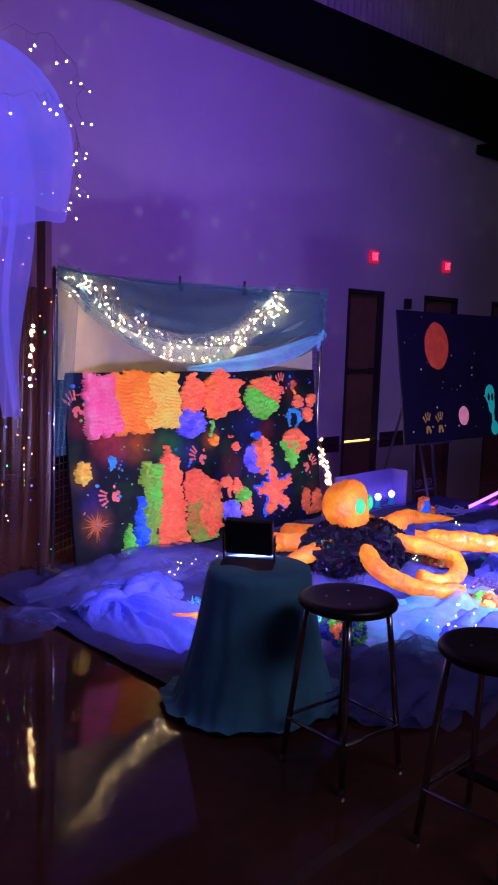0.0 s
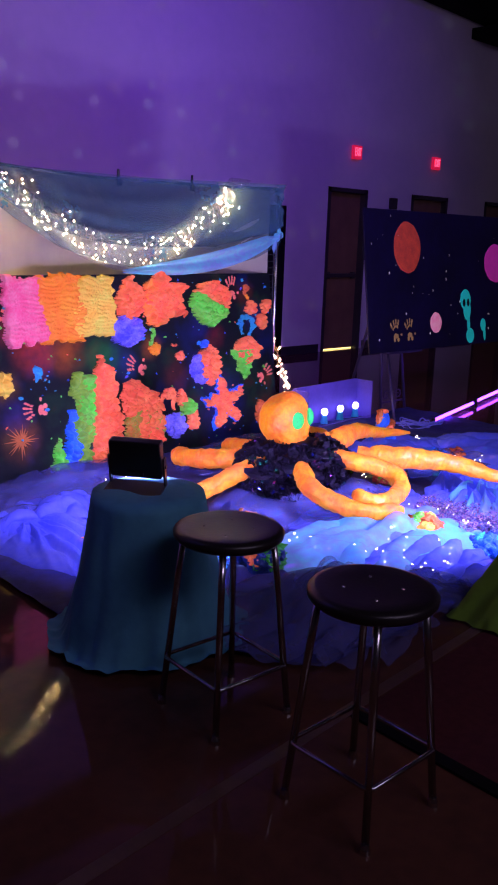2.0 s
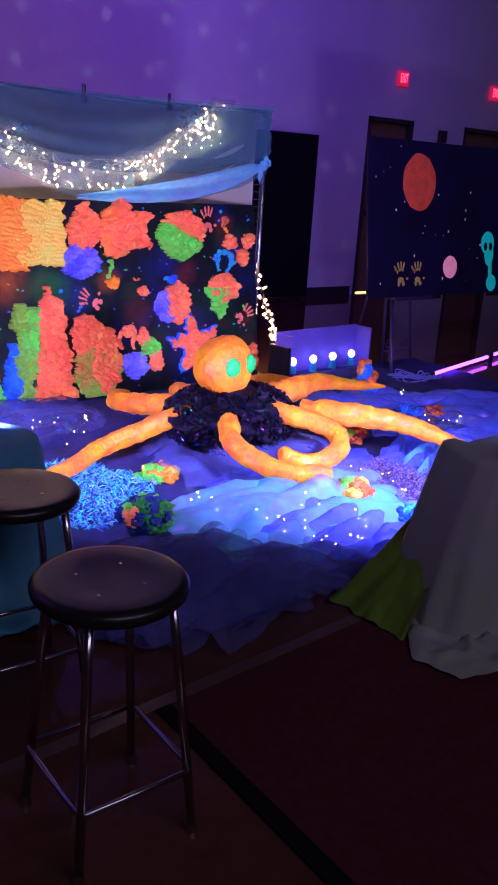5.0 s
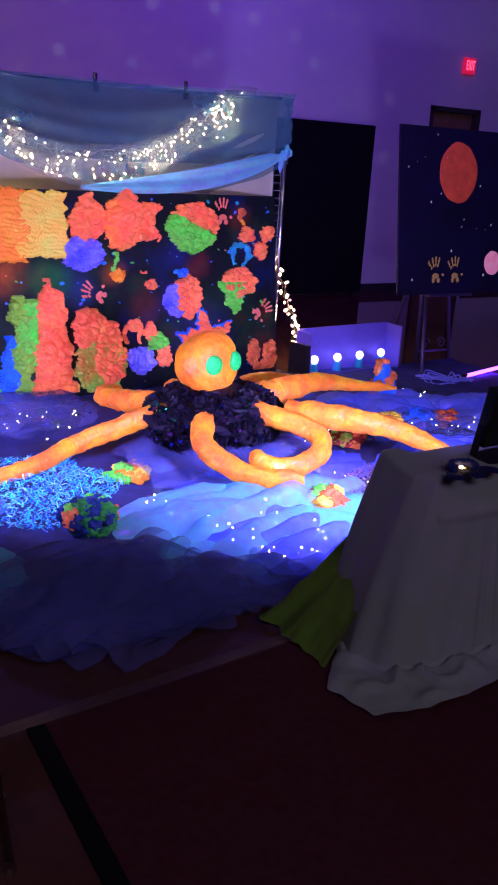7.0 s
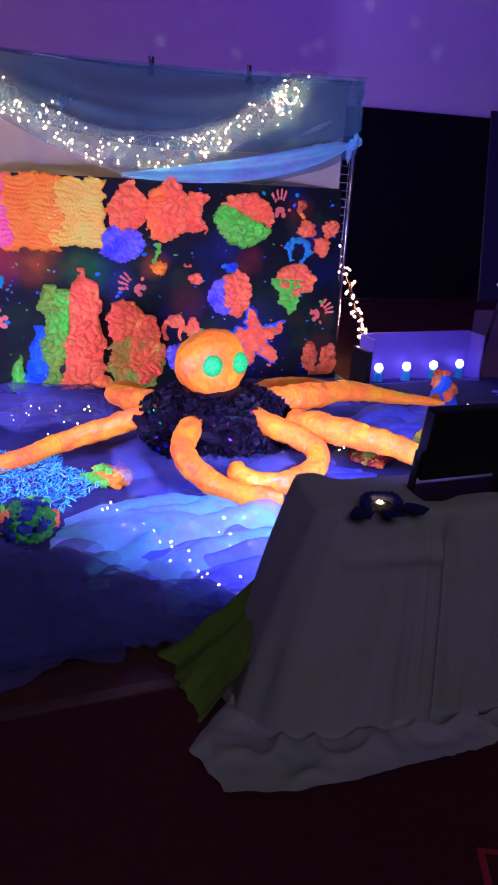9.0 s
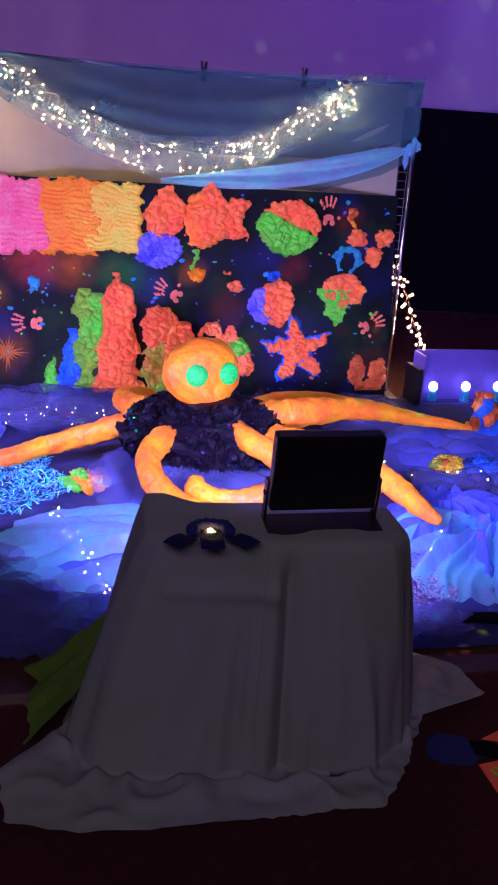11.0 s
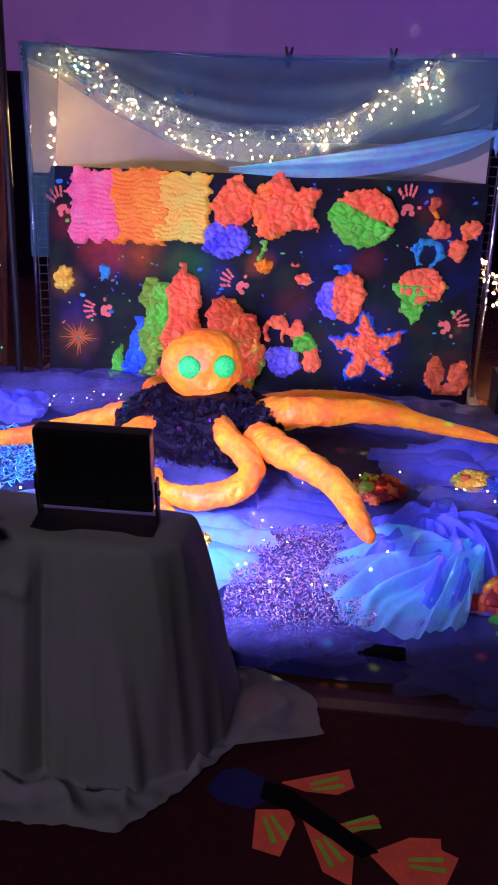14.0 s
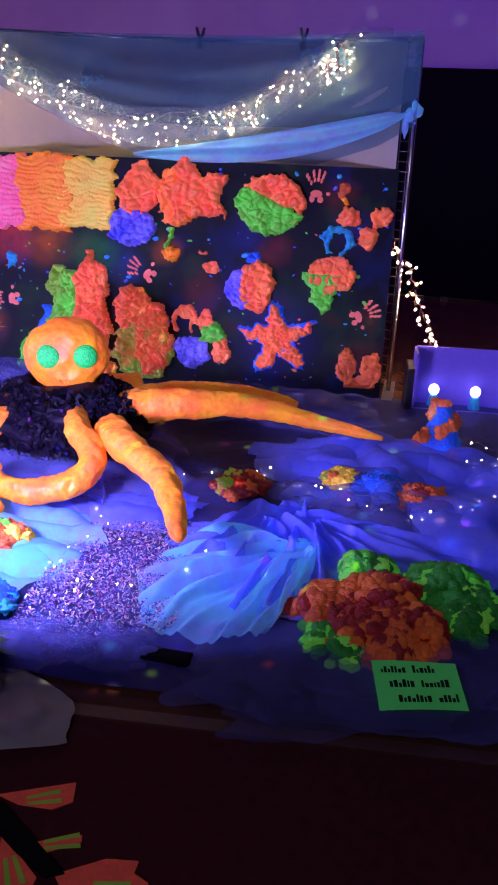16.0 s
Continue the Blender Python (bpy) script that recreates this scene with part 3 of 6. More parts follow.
def handprint(u, v, turn, size, mat, parent=None, place=None):
    """Palm and five finger dabs, thin paint."""
    spots = [(0.0, 0.025, 0, 0.026, 0.016, 0.003), (-0.014, 0.045, 0, 0.012, 0.016, 0.003), (0.018, 0.045, 0, 0.013, 0.014, 0.003)]
    for k, (a, ln) in enumerate(((-38, 0.030), (-17, 0.040), (0, 0.044), (16, 0.040))):
        d = Vector((math.sin(radians(a)), -math.cos(radians(a)), 0))
        for s in (0.028, 0.045, 0.058):
            c = d * (s + ln * 0.45)
            spots.append((c.x, c.y + 0.02, 0, 0.006, 0.011, 0.003))
    spots.append((0.045, 0.02, 0, 0.010, 0.008, 0.003))
    bm = lumps(bmesh.new(), spots, 1, u * 10)
    bmesh.ops.transform(bm, matrix=pose(u, v, 0.002, 0, 0, turn) @ Matrix.Scale(size, 4), verts=bm.verts)
    return part("handprint", bm, mat, parent or board, "coral paint handprint" if not parent else "gold paint handprint")


# small board paints carry emission as well, imitating their blacklit look
SEABLUE = material("sea_blue_paint", (0.03, 0.20, 0.75), 0.6, other=(0.02, 0.35, 0.6), scale=30, amount=0.9, glow=0.12)
PRINT = material("coral_paint", (0.95, 0.20, 0.12), 0.6, scale=20, glow=0.15)
for u, v, a in ((0.065, 0.19, -20), (0.285, 0.768, -80), (1.06, 0.58, -55), (1.978, 0.105, 5), (2.274, 0.745, 70)):
    handprint(u, v, a, 1.35, PRINT)

# dabs, flecks and a spray-painted sunburst
g = random.Random(21)
DABS = [BLUE, BLUE, GREEN, TEAL, RED, RED, PURPLE, TEAL]
for k in range(170):
    su = g.uniform(0.002, 0.009) if k > 60 else g.uniform(0.006, 0.017)
    bm = lumps(bmesh.new(), [(0, 0, 0, su, su * g.uniform(0.35, 0.9), 0.005)], 2, k, 0.4)
    d = part("paint_dab", bm, g.choice(DABS), board, smooth=True)
    d.matrix_basis = pose(g.uniform(0.03, BW - 0.03), g.uniform(0.03, BH - 0.05), 0.001, 0, 0, g.uniform(-50, 50))
for u, v, size in ((0.06, 0.08, 0.020), (0.36, 0.78, 0.016), (0.86, 0.52, 0.017), (1.13, 0.41, 0.018), (1.20, 0.355, 0.017), (0.985, 0.62, 0.015), (1.52, 1.02, 0.016), (1.62, 0.47, 0.022), (1.84, 0.30, 0.014), (2.33, 0.10, 0.012)):
    bm = lumps(bmesh.new(), [(0, 0, 0, size, size * 0.62, 0.004), (size * 0.4, size * 0.1, 0.001, size * 0.5, size * 0.4, 0.005)], 2, u * 9, 0.35)
    d = part("painted_shell", bm, SEABLUE, board, "small blue painted shell", smooth=True)
    d.matrix_basis = pose(u, v, 0.001, 0, 0, -12)
SPRAY = material("thin_orange_spray", (0.60, 0.16, 0.02), 0.7, scale=20, glow=0.05)
bm = bmesh.new()
for k in range(22):
    a, ln = 2 * math.pi * k / 22 + g.uniform(-0.1, 0.1), g.uniform(0.05, 0.125)
    c, s_ = math.cos(a), math.sin(a)
    q = [bm.verts.new((0.173 + x * c - y * s_, 0.936 + x * s_ + y * c, z)) for x, y, z in ((0.0, -0.008, 0.001), (ln, 0, 0.001), (0.0, 0.008, 0.001), (0.01, 0, 0.004))]
    bm.faces.new((q[0], q[1], q[3]))
    bm.faces.new((q[3], q[1], q[2]))
part("sunburst", bm, SPRAY, board, "orange spray-painted sunburst")
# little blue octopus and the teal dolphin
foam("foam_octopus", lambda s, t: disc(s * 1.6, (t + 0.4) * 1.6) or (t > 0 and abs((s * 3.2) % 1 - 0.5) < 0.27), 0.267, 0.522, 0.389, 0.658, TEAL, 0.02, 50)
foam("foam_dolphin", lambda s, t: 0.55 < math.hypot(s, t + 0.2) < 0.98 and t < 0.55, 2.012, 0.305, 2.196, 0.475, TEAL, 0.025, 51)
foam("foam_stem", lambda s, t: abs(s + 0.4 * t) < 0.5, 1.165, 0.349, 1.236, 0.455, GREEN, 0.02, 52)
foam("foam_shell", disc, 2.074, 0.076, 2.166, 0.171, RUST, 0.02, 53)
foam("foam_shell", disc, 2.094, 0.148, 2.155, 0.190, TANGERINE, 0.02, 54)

# rack behind the board: four hinged grid panels set in a bow, white sheet and net drapes
RAIL = ((3.03, 4.76), (3.62, 5.09), (4.28, 5.31), (4.93, 5.24), (5.552, 4.972))


def rail_y(x):
    return float(np.interp(x, [p[0] for p in RAIL], [p[1] for p in RAIL]))


rack = empty("display_rack", pose(0, 0, 0), "chrome framed folding grid display rack standing behind the board", "rack")
for k, (xx, yy) in enumerate(RAIL):
    bm = bmesh.new()
    tube(bm, [(xx, yy, 0.02), (xx, yy, 0.9), (xx, yy, 1.80)], 0.0125 if k in (0, 4) else 0.008, 10)
    part("post", bm, CHROME, rack, smooth=True)
    part("foot", boxes((xx - 0.03, yy - 0.16, 0, xx + 0.03, yy + 0.20, 0.03), bevel=0.006), STEEL, rack)
for (xa, ya), (xb, yb) in zip(RAIL, RAIL[1:]):
    a, b = Vector((xa, ya, 0)), Vector((xb, yb, 0))
    turn = math.degrees(math.atan2(yb - ya, xb - xa))
    wide = (b - a).length
    rail = part("top_rail", tube(bmesh.new(), [(0, 0, 1.80), (wide / 2, 0, 1.797), (wide, 0, 1.80)], 0.0125, 10), CHROME, rack, smooth=True)
    rail.matrix_basis = pose(xa, ya, 0, 0, 0, turn)
    bm = bmesh.new()
    for k in range(14):
        xx = 0.02 + k * (wide - 0.04) / 13
        box(bm, xx - 0.0018, -0.002, 0.1, xx + 0.0018, 0.002, 1.79)
    for k in range(35):
        zz = 0.12 + k * 0.0485
        box(bm, 0.0, 0.002, zz - 0.0018, wide, 0.006, zz + 0.0018)
    grid = tagged(part("wire_grid", bm, BLACK, rack), kind="stuff")
    grid.matrix_basis = pose(xa, ya, 0, 0, 0, turn)


def drape(name, mat, f, nx, ny, label, category="drape"):
    return tagged(part(name, sheet_mesh(nx, ny, f), mat, smooth=True), label, category)


def on_rack(u, z, off=0.0):
    x = 3.02 + u
    return Vector((x, rail_y(x) - off, z))


drape("white_sheet", SHEET, lambda u, v: on_rack(0.03 + u * 2.43, 1.79 - v * 0.63, 0.018 + 0.006 * noise.noise(Vector((u * 7, v * 4, 2))) + 0.006 * math.sin(u * 40 + 3 * v)),
      90, 14, "white cloth sheet hung over the rack, lit by string lights")
# the line along which the lights and the band of net hang: x, y, z
SWAG = ((3.15, 4.84, 1.835), (3.30, 4.87, 1.745), (3.487, 4.893, 1.642), (3.693, 4.946, 1.532), (3.90, 4.965, 1.460), (4.104, 4.983, 1.417),
        (4.426, 5.005, 1.418), (4.60, 5.03, 1.460), (4.773, 5.054, 1.533), (5.0, 5.08, 1.660), (5.12, 5.10, 1.745), (5.198, 5.113, 1.825))


def swag_line(x):
    xs = [p[0] for p in SWAG]
    return float(np.interp(x, xs, [p[1] for p in SWAG])), float(np.interp(x, xs, [p[2] for p in SWAG]))


def swag(u, v):
    """Sheer drape from the rail, falling forward onto the board's top edge."""
    x = 3.03 + u * 2.53
    low = float(np.interp(u, (0, 0.06, 0.15, 0.28, 0.42, 0.55, 0.8, 0.93, 1), (0.10, 0.16, 0.30, 0.46, 0.56, 0.61, 0.61, 0.5, 0.4)))
    z = 1.815 - v * low - 0.010 * math.sin(u * 9)
    ly, lz = swag_line(x)
    f = min(1.0, (1.815 - z) / max(0.08, 1.815 - lz))
    y = rail_y(x) * (1 - f) + (ly + 0.035) * f - 0.02
    y = min(y, rail_y(x) - 0.035)
    sag = 5.5 * v + 3.0 * (2 * u - 1) ** 2
    y -= 0.016 * math.sin(sag * 5 + 2 * noise.noise(Vector((u * 3, v * 2, 1)))) * (0.5 + 0.8 * noise.noise(Vector((u * 3, v * 2, 8)))) + 0.01 * noise.noise(Vector((u * 9, v * 6, 4)))
    return Vector((x, y, z))


drape("blue_swag", TULLE_TEAL, swag, 110, 40, "sheer teal net swag draped across the top of the rack")
drape("blue_swag", TULLE_TEAL, lambda u, v: swag(u, 0.74 * v + 0.05 * math.sin(u * 5)) + Vector((0, -0.012 - 0.008 * math.sin(u * 7 + v * 9), 0)), 110, 36, "second sheer teal net layer folded over the swag")


def band(u, v):
    """The gathered lower band of net that carries the lights."""
    x = 3.10 + u * 2.30
    ly, lz = swag_line(x)
    thick = 0.10 + 0.13 * math.sin(math.pi * u)
    z = lz + 0.035 - v * thick + 0.012 * noise.noise(Vector((u * 6, v * 3, 2)))
    y = ly + 0.012 - 0.012 * math.sin(v * 15 + 3 * noise.noise(Vector((u * 5, v * 2, 6)))) - 0.05 * v * math.sin(math.pi * u)
    return Vector((x, y, z))


drape("net_band", TULLE_PALE, band, 120, 22, "pale gathered net band that carries the string lights")
drape("blue_drape", TULLE_TEAL, lambda u, v: Vector((3.02 + u * (0.20 - 0.09 * v), 4.70 + 0.05 * u + 0.02 * math.sin(u * 14 + v * 3) + 0.03 * v, 1.81 - v * 1.10)), 16, 40,
      "sheer blue net hanging down the end of the rack")


def tail(u, v):
    """Net drawn along the board's top and tied to the post."""
    x = 4.12 + u * 1.41
    z = 1.212 + 0.25 * u ** 2.6 + (v - 0.30) * (0.02 + 0.36 * u * (1 - u) ** 0.7 * (1 if u < 0.93 else (1 - u) / 0.07))
    y = 4.868 + 0.072 * u + 0.02 * math.sin(v * 9 + u * 5) - 0.03 * u * (1 - u) * 4
    return Vector((x, y, z))


drape("net_tail", TULLE_LIT, tail, 60, 24, "pale blue net pulled along the board and knotted to the post")
bm = lumps(bmesh.new(), [(0, 0, 0, 0.03, 0.025, 0.035), (0.035, 0, 0.02, 0.028, 0.018, 0.03), (-0.02, 0, -0.05, 0.018, 0.016, 0.05), (0.015, -0.01, 0.045, 0.014, 0.012, 0.03)], 2, 5, 0.5)
kn = tagged(part("net_knot", bm, TULLE_LIT, smooth=True), "pale blue net knot tied on the rack post", "knot")
kn.matrix_world = Matrix.Translation((5.530, 4.955, 1.455))
for xx in (1.34, 1.915):
    c = empty("spring_clip", Matrix.Translation(on_rack(xx, 1.80, 0.02)), "small black spring clip gripping the rack top", "clip", "clips")
    part("jaw", boxes((-0.016, -0.02, -0.045, 0.016, 0.02, 0.0), bevel=0.004), BLACK, c)
    for s in (-1, 1):
        bm = bmesh.new()
        tube(bm, [(0, 0, 0), (s * 0.010, s * 0.012, 0.03), (s * 0.016, s * 0.022, 0.062)], [0.010, 0.009, 0.007], 8)
        part("handle", bm, BLACK, c)

# string lights
bulb_bm = lumps(bmesh.new(), [(0, 0, 0, 0.008, 0.008, 0.011)], 1, 0, 0)
bulb_me = bpy.data.meshes.new("bulb")
bulb_bm.to_mesh(bulb_me)
bulb_bm.free()
bulb_me.materials.append(BULB)


def string_lights(name, path, n, spread, size, label, seed, wires=True, thick=0.0014):
    g = random.Random(seed)
    root = empty(name, Matrix.Identity(4), label, "string lights")
    bm = bmesh.new()
    pts = [Vector(q[:3]) for q in smooth_path(path, 10)]
    wob = [q + Vector((g.uniform(-1, 1) * spread * 0.2, g.uniform(-0.2, 0.2) * spread, g.uniform(-1, 1) * spread * 0.2)) for q in pts]
    tube(bm, wob, thick, 5)
    for k in range(n):
        i = (k + g.random()) / n * (len(wob) - 1)
        q = wob[int(i)].lerp(wob[min(int(i) + 1, len(wob) - 1)], i % 1)
        drop = Vector((g.uniform(-1, 1) * spread * 0.5, g.uniform(-0.4, 0.1) * spread, g.uniform(-1.15, 0.15) * spread))
        e = q + drop
        if wires:
            tube(bm, [q, q.lerp(e, 0.5) + Vector((g.uniform(-0.01, 0.01), 0, g.uniform(-0.01, 0.01))), e], thick * 0.7, 4)
        b = new("bulb", bulb_me)
        b.parent = root
        b.matrix_basis = Matrix.Translation(e) @ pose(0, 0, 0, g.uniform(-70, 70), g.uniform(-70, 70), 0) @ Matrix.Scale(size * g.uniform(0.7, 1.2), 4)
    part("wire", bm, WIRE, root)
    return root


string_lights("string_lights", [(x, y - 0.025, z) for x, y, z in SWAG],
              170, 0.13, 0.32, "clustered warm white string lights swagged on the rack", 7, True, 0.0008)
string_lights("string_lights", [(5.50, 5.08, 0.86), (5.54, 5.06, 0.76), (5.615, 5.03, 0.66), (5.67, 5.02, 0.52), (5.74, 5.02, 0.38), (5.77, 5.02, 0.28)], 46, 0.075, 0.65,
              "warm white string lights trailing down the rack post", 8)
string_lights("string_lights", [(3.05, 5.05, 1.52), (3.04, 5.06, 1.40), (3.05, 5.05, 1.27), (3.05, 5.05, 1.12)], 12, 0.04, 1.0,
              "warm white string lights down the rack's other post", 9)

# ---------------------------------------------------------------- octopus
octo = empty("octopus_sculpture", pose(4.30, 3.47, 0), "papier-mache octopus painted fluorescent orange with a black ruffle", "sculpture")


def local(q):
    return (q[0] - 4.30, q[1] - 3.47, q[2])


# head: a skull-like ball, its face turned a little to the east; axes across, forward, up
ACROSS, AHEAD = Vector((0.947, 0.320, 0)), Vector((0.320, -0.947, 0))
MID = Vector((-0.012, 0.075, 0.476))
EYES = ((-0.065, 0.100), (0.080, 0.100))
bm = bmesh.new()
for v in bmesh.ops.create_icosphere(bm, subdivisions=6, radius=1.0)["verts"]:
    c = v.co.copy()
    k = 1 + 0.05 * noise.noise(c * 1.7) + 0.035 * noise.noise(c * 4.0) + 0.014 * noise.noise(c * 9)
    low = max(0.0, -c.z - 0.25)
    a = c.x * 0.172 * k * (1 - 0.42 * low)
    f = -c.y * (0.124 if c.y < 0 else 0.15) * k + 0.03 * low * (1 if c.y < 0 else 0)
    h = max(-0.140 - 0.008 * math.sin(a * 110), c.z * 0.160 * k)
    if c.y < 0:
        for ea, ef in EYES:
            d = math.hypot(a - ea, h - 0.02) / 0.062
            f -= 0.014 * math.exp(-d * d)
        d = math.hypot(a - 0.008, (h + 0.045) * 0.7) / 0.02
        f -= 0.008 * math.exp(-d * d)
    v.co = MID + ACROSS * a + AHEAD * f + Vector((0, 0, h))
head = part("head", bm, PUMPKIN, octo, smooth=True)
for ea, ef in EYES:
    d = (AHEAD + ACROSS * ea * 3.0 + Vector((0, 0, 0.12))).normalized()
    c = MID + ACROSS * ea + AHEAD * (ef - 0.004) + Vector((0, 0, 0.022))
    bm = bmesh.new()
    vs = bmesh.ops.create_uvsphere(bm, u_segments=28, v_segments=16, radius=1.0)["verts"]
    bmesh.ops.transform(bm, matrix=Matrix.Translation(c) @ d.to_track_quat("Z", "Y").to_matrix().to_4x4() @ Matrix.Diagonal((0.048, 0.048, 0.026, 1)), verts=vs)
    part("eye", bm, EYEGREEN, octo, "glittery green disc eye", smooth=True)
for a, h in ((-0.022, -0.075), (-0.004, -0.078), (0.014, -0.077), (0.032, -0.074)):
    bm = lumps(bmesh.new(), [(0, 0, 0, 0.0035, 0.003, 0.008)], 2, a * 90, 0.3)
    mk = part("mouth_mark", bm, TANGERINE, octo, smooth=True)
    mk.matrix_basis = Matrix.Translation(MID + ACROSS * a + AHEAD * 0.118 + Vector((0, 0, h)))
# black ruffle body: a core and many crumpled flaps
g = random.Random(2)
bm = lumps(bmesh.new(), [(0.0, 0.02, 0.23, 0.345, 0.28, 0.145)], 4, 3, 0.25)
for k in range(2600):
    a, t = g.uniform(0, 2 * math.pi), g.uniform(-0.9, 1.0)
    w = math.sqrt(max(0.05, 1 - t * t * 0.8))
    c = Vector((0.0 + 0.352 * w * math.cos(a), 0.02 + 0.288 * w * math.sin(a), 0.23 + 0.152 * t))
    m = Matrix.Translation(c) @ pose(0, 0, 0, g.uniform(0, 360), g.uniform(0, 360), g.uniform(0, 360))
    s = g.uniform(0.009, 0.020)
    q = [bm.verts.new(m @ Vector((x * s, y * s, 0.4 * s * g.uniform(-1, 1)))) for x, y in ((-1, -1), (0, -0.8), (1, -1), (1, 0.9), (0, 1), (-1, 1))]
    bm.faces.new((q[0], q[1], q[4], q[5]))
    bm.faces.new((q[1], q[2], q[3], q[4]))
part("ruffle_body", bm, TINSEL, octo, "shiny black iridescent ruffle")
# coloured metal flakes added in place of the ruffle's reflected glints
for nm, colour in (("blue", (0.06, 0.08, 0.9)), ("green", (0.05, 0.6, 0.3)), ("violet", (0.5, 0.1, 0.8))):
    glint = material("iridescent_%s_flake" % nm, colour, 0.25, 0.9, scale=30)
    bm = bmesh.new()
    for k in range(60):
        a, t = g.uniform(0, 2 * math.pi), g.uniform(-0.7, 0.9)
        w = math.sqrt(max(0.05, 1 - t * t * 0.8))
        m = Matrix.Translation((0.0 + 0.366 * w * math.cos(a), 0.02 + 0.30 * w * math.sin(a), 0.23 + 0.163 * t)) @ pose(0, 0, 0, g.uniform(0, 360), g.uniform(0, 360), g.uniform(0, 360))
        s = g.uniform(0.004, 0.009)
        bm.faces.new([bm.verts.new(m @ Vector((x * s, y * s, 0))) for x, y in ((-1, -1), (1, -0.8), (0.9, 1), (-0.8, 1))])
    tagged(part("%s_flakes" % nm, bm, glint, octo), kind="stuff")


def crinkled(bm, path, seed):
    """Fine creases across a stuffed tube, as of wrapped film."""
    line = [Vector(q[:3]) for q in path]
    for v in bm.verts:
        i = min(range(len(line)), key=lambda k: (line[k] - v.co).length_squared)
        out = v.co - line[i]
        q = Vector((v.co.x * 34 + seed * 5, v.co.y * 34, v.co.z * 20))
        crease = max(0.0, 1 - 3.0 * abs(noise.noise(q + 0.6 * Vector((noise.noise(q * 0.5), 0, 0))))) ** 2
        v.co = line[i] + out * (1 - 0.085 * crease + 0.03 * noise.noise(q * 0.5))
    return bm


def tentacle(pts, r0, r1, seed):
    path = smooth_path([local(q) for q in pts], 30)
    n = len(path)
    radii = []
    for i in range(n):
        t = i / (n - 1)
        r = r0 + (r1 - r0) * t ** 1.6
        r *= 1 + 0.06 * noise.noise(Vector((i * 0.16, seed, 0)))
        if t > 0.94:
            r *= 0.55 + 0.45 * (1 - t) / 0.06
        radii.append(r)
    return part("tentacle", crinkled(tube(bmesh.new(), path, radii, 36, 0.16, seed), path, seed), ORANGE, octo, smooth=True)


tentacle(((4.40, 3.38, 0.29), (4.46, 3.22, 0.29), (4.585, 3.07, 0.25), (4.57, 2.955, 0.20), (4.45, 2.90, 0.165), (4.32, 2.90, 0.165), (4.235, 2.94, 0.19), (4.25, 2.99, 0.21)), 0.052, 0.036, 1)
tentacle(((4.20, 3.36, 0.26), (4.11, 3.24, 0.275), (4.055, 3.12, 0.23), (4.10, 2.98, 0.175), (4.21, 2.86, 0.145), (4.36, 2.775, 0.145)), 0.054, 0.040, 2)
tentacle(((4.58, 3.26, 0.28), (4.67, 3.12, 0.30), (4.78, 3.00, 0.30), (4.89, 2.90, 0.285), (4.97, 2.77, 0.26), (5.02, 2.66, 0.235), (5.055, 2.575, 0.225)), 0.064, 0.022, 3)
tentacle(((4.54, 3.53, 0.29), (4.70, 3.52, 0.315), (4.90, 3.60, 0.315), (5.10, 3.67, 0.29), (5.32, 3.70, 0.245), (5.59, 3.67, 0.215)), 0.070, 0.016, 4)
tentacle(((4.50, 3.62, 0.28), (4.70, 3.85, 0.27), (4.95, 4.0, 0.24), (5.18, 4.05, 0.20)), 0.055, 0.022, 5)
tentacle(((4.08, 3.48, 0.27), (3.95, 3.52, 0.25), (3.80, 3.58, 0.18), (3.645, 3.62, 0.12), (3.45, 3.53, 0.085), (3.22, 3.44, 0.075), (3.06, 3.46, 0.07), (2.97, 3.55, 0.07)), 0.052, 0.024, 6)
tentacle(((4.10, 3.66, 0.27), (4.02, 3.78, 0.25), (3.96, 3.92, 0.23), (3.945, 4.04, 0.215), (4.00, 4.13, 0.20), (4.10, 4.20, 0.18)), 0.056, 0.044, 7)
tentacle(((4.28, 3.72, 0.27), (4.33, 3.95, 0.24), (4.38, 4.16, 0.20)), 0.05, 0.042, 8)

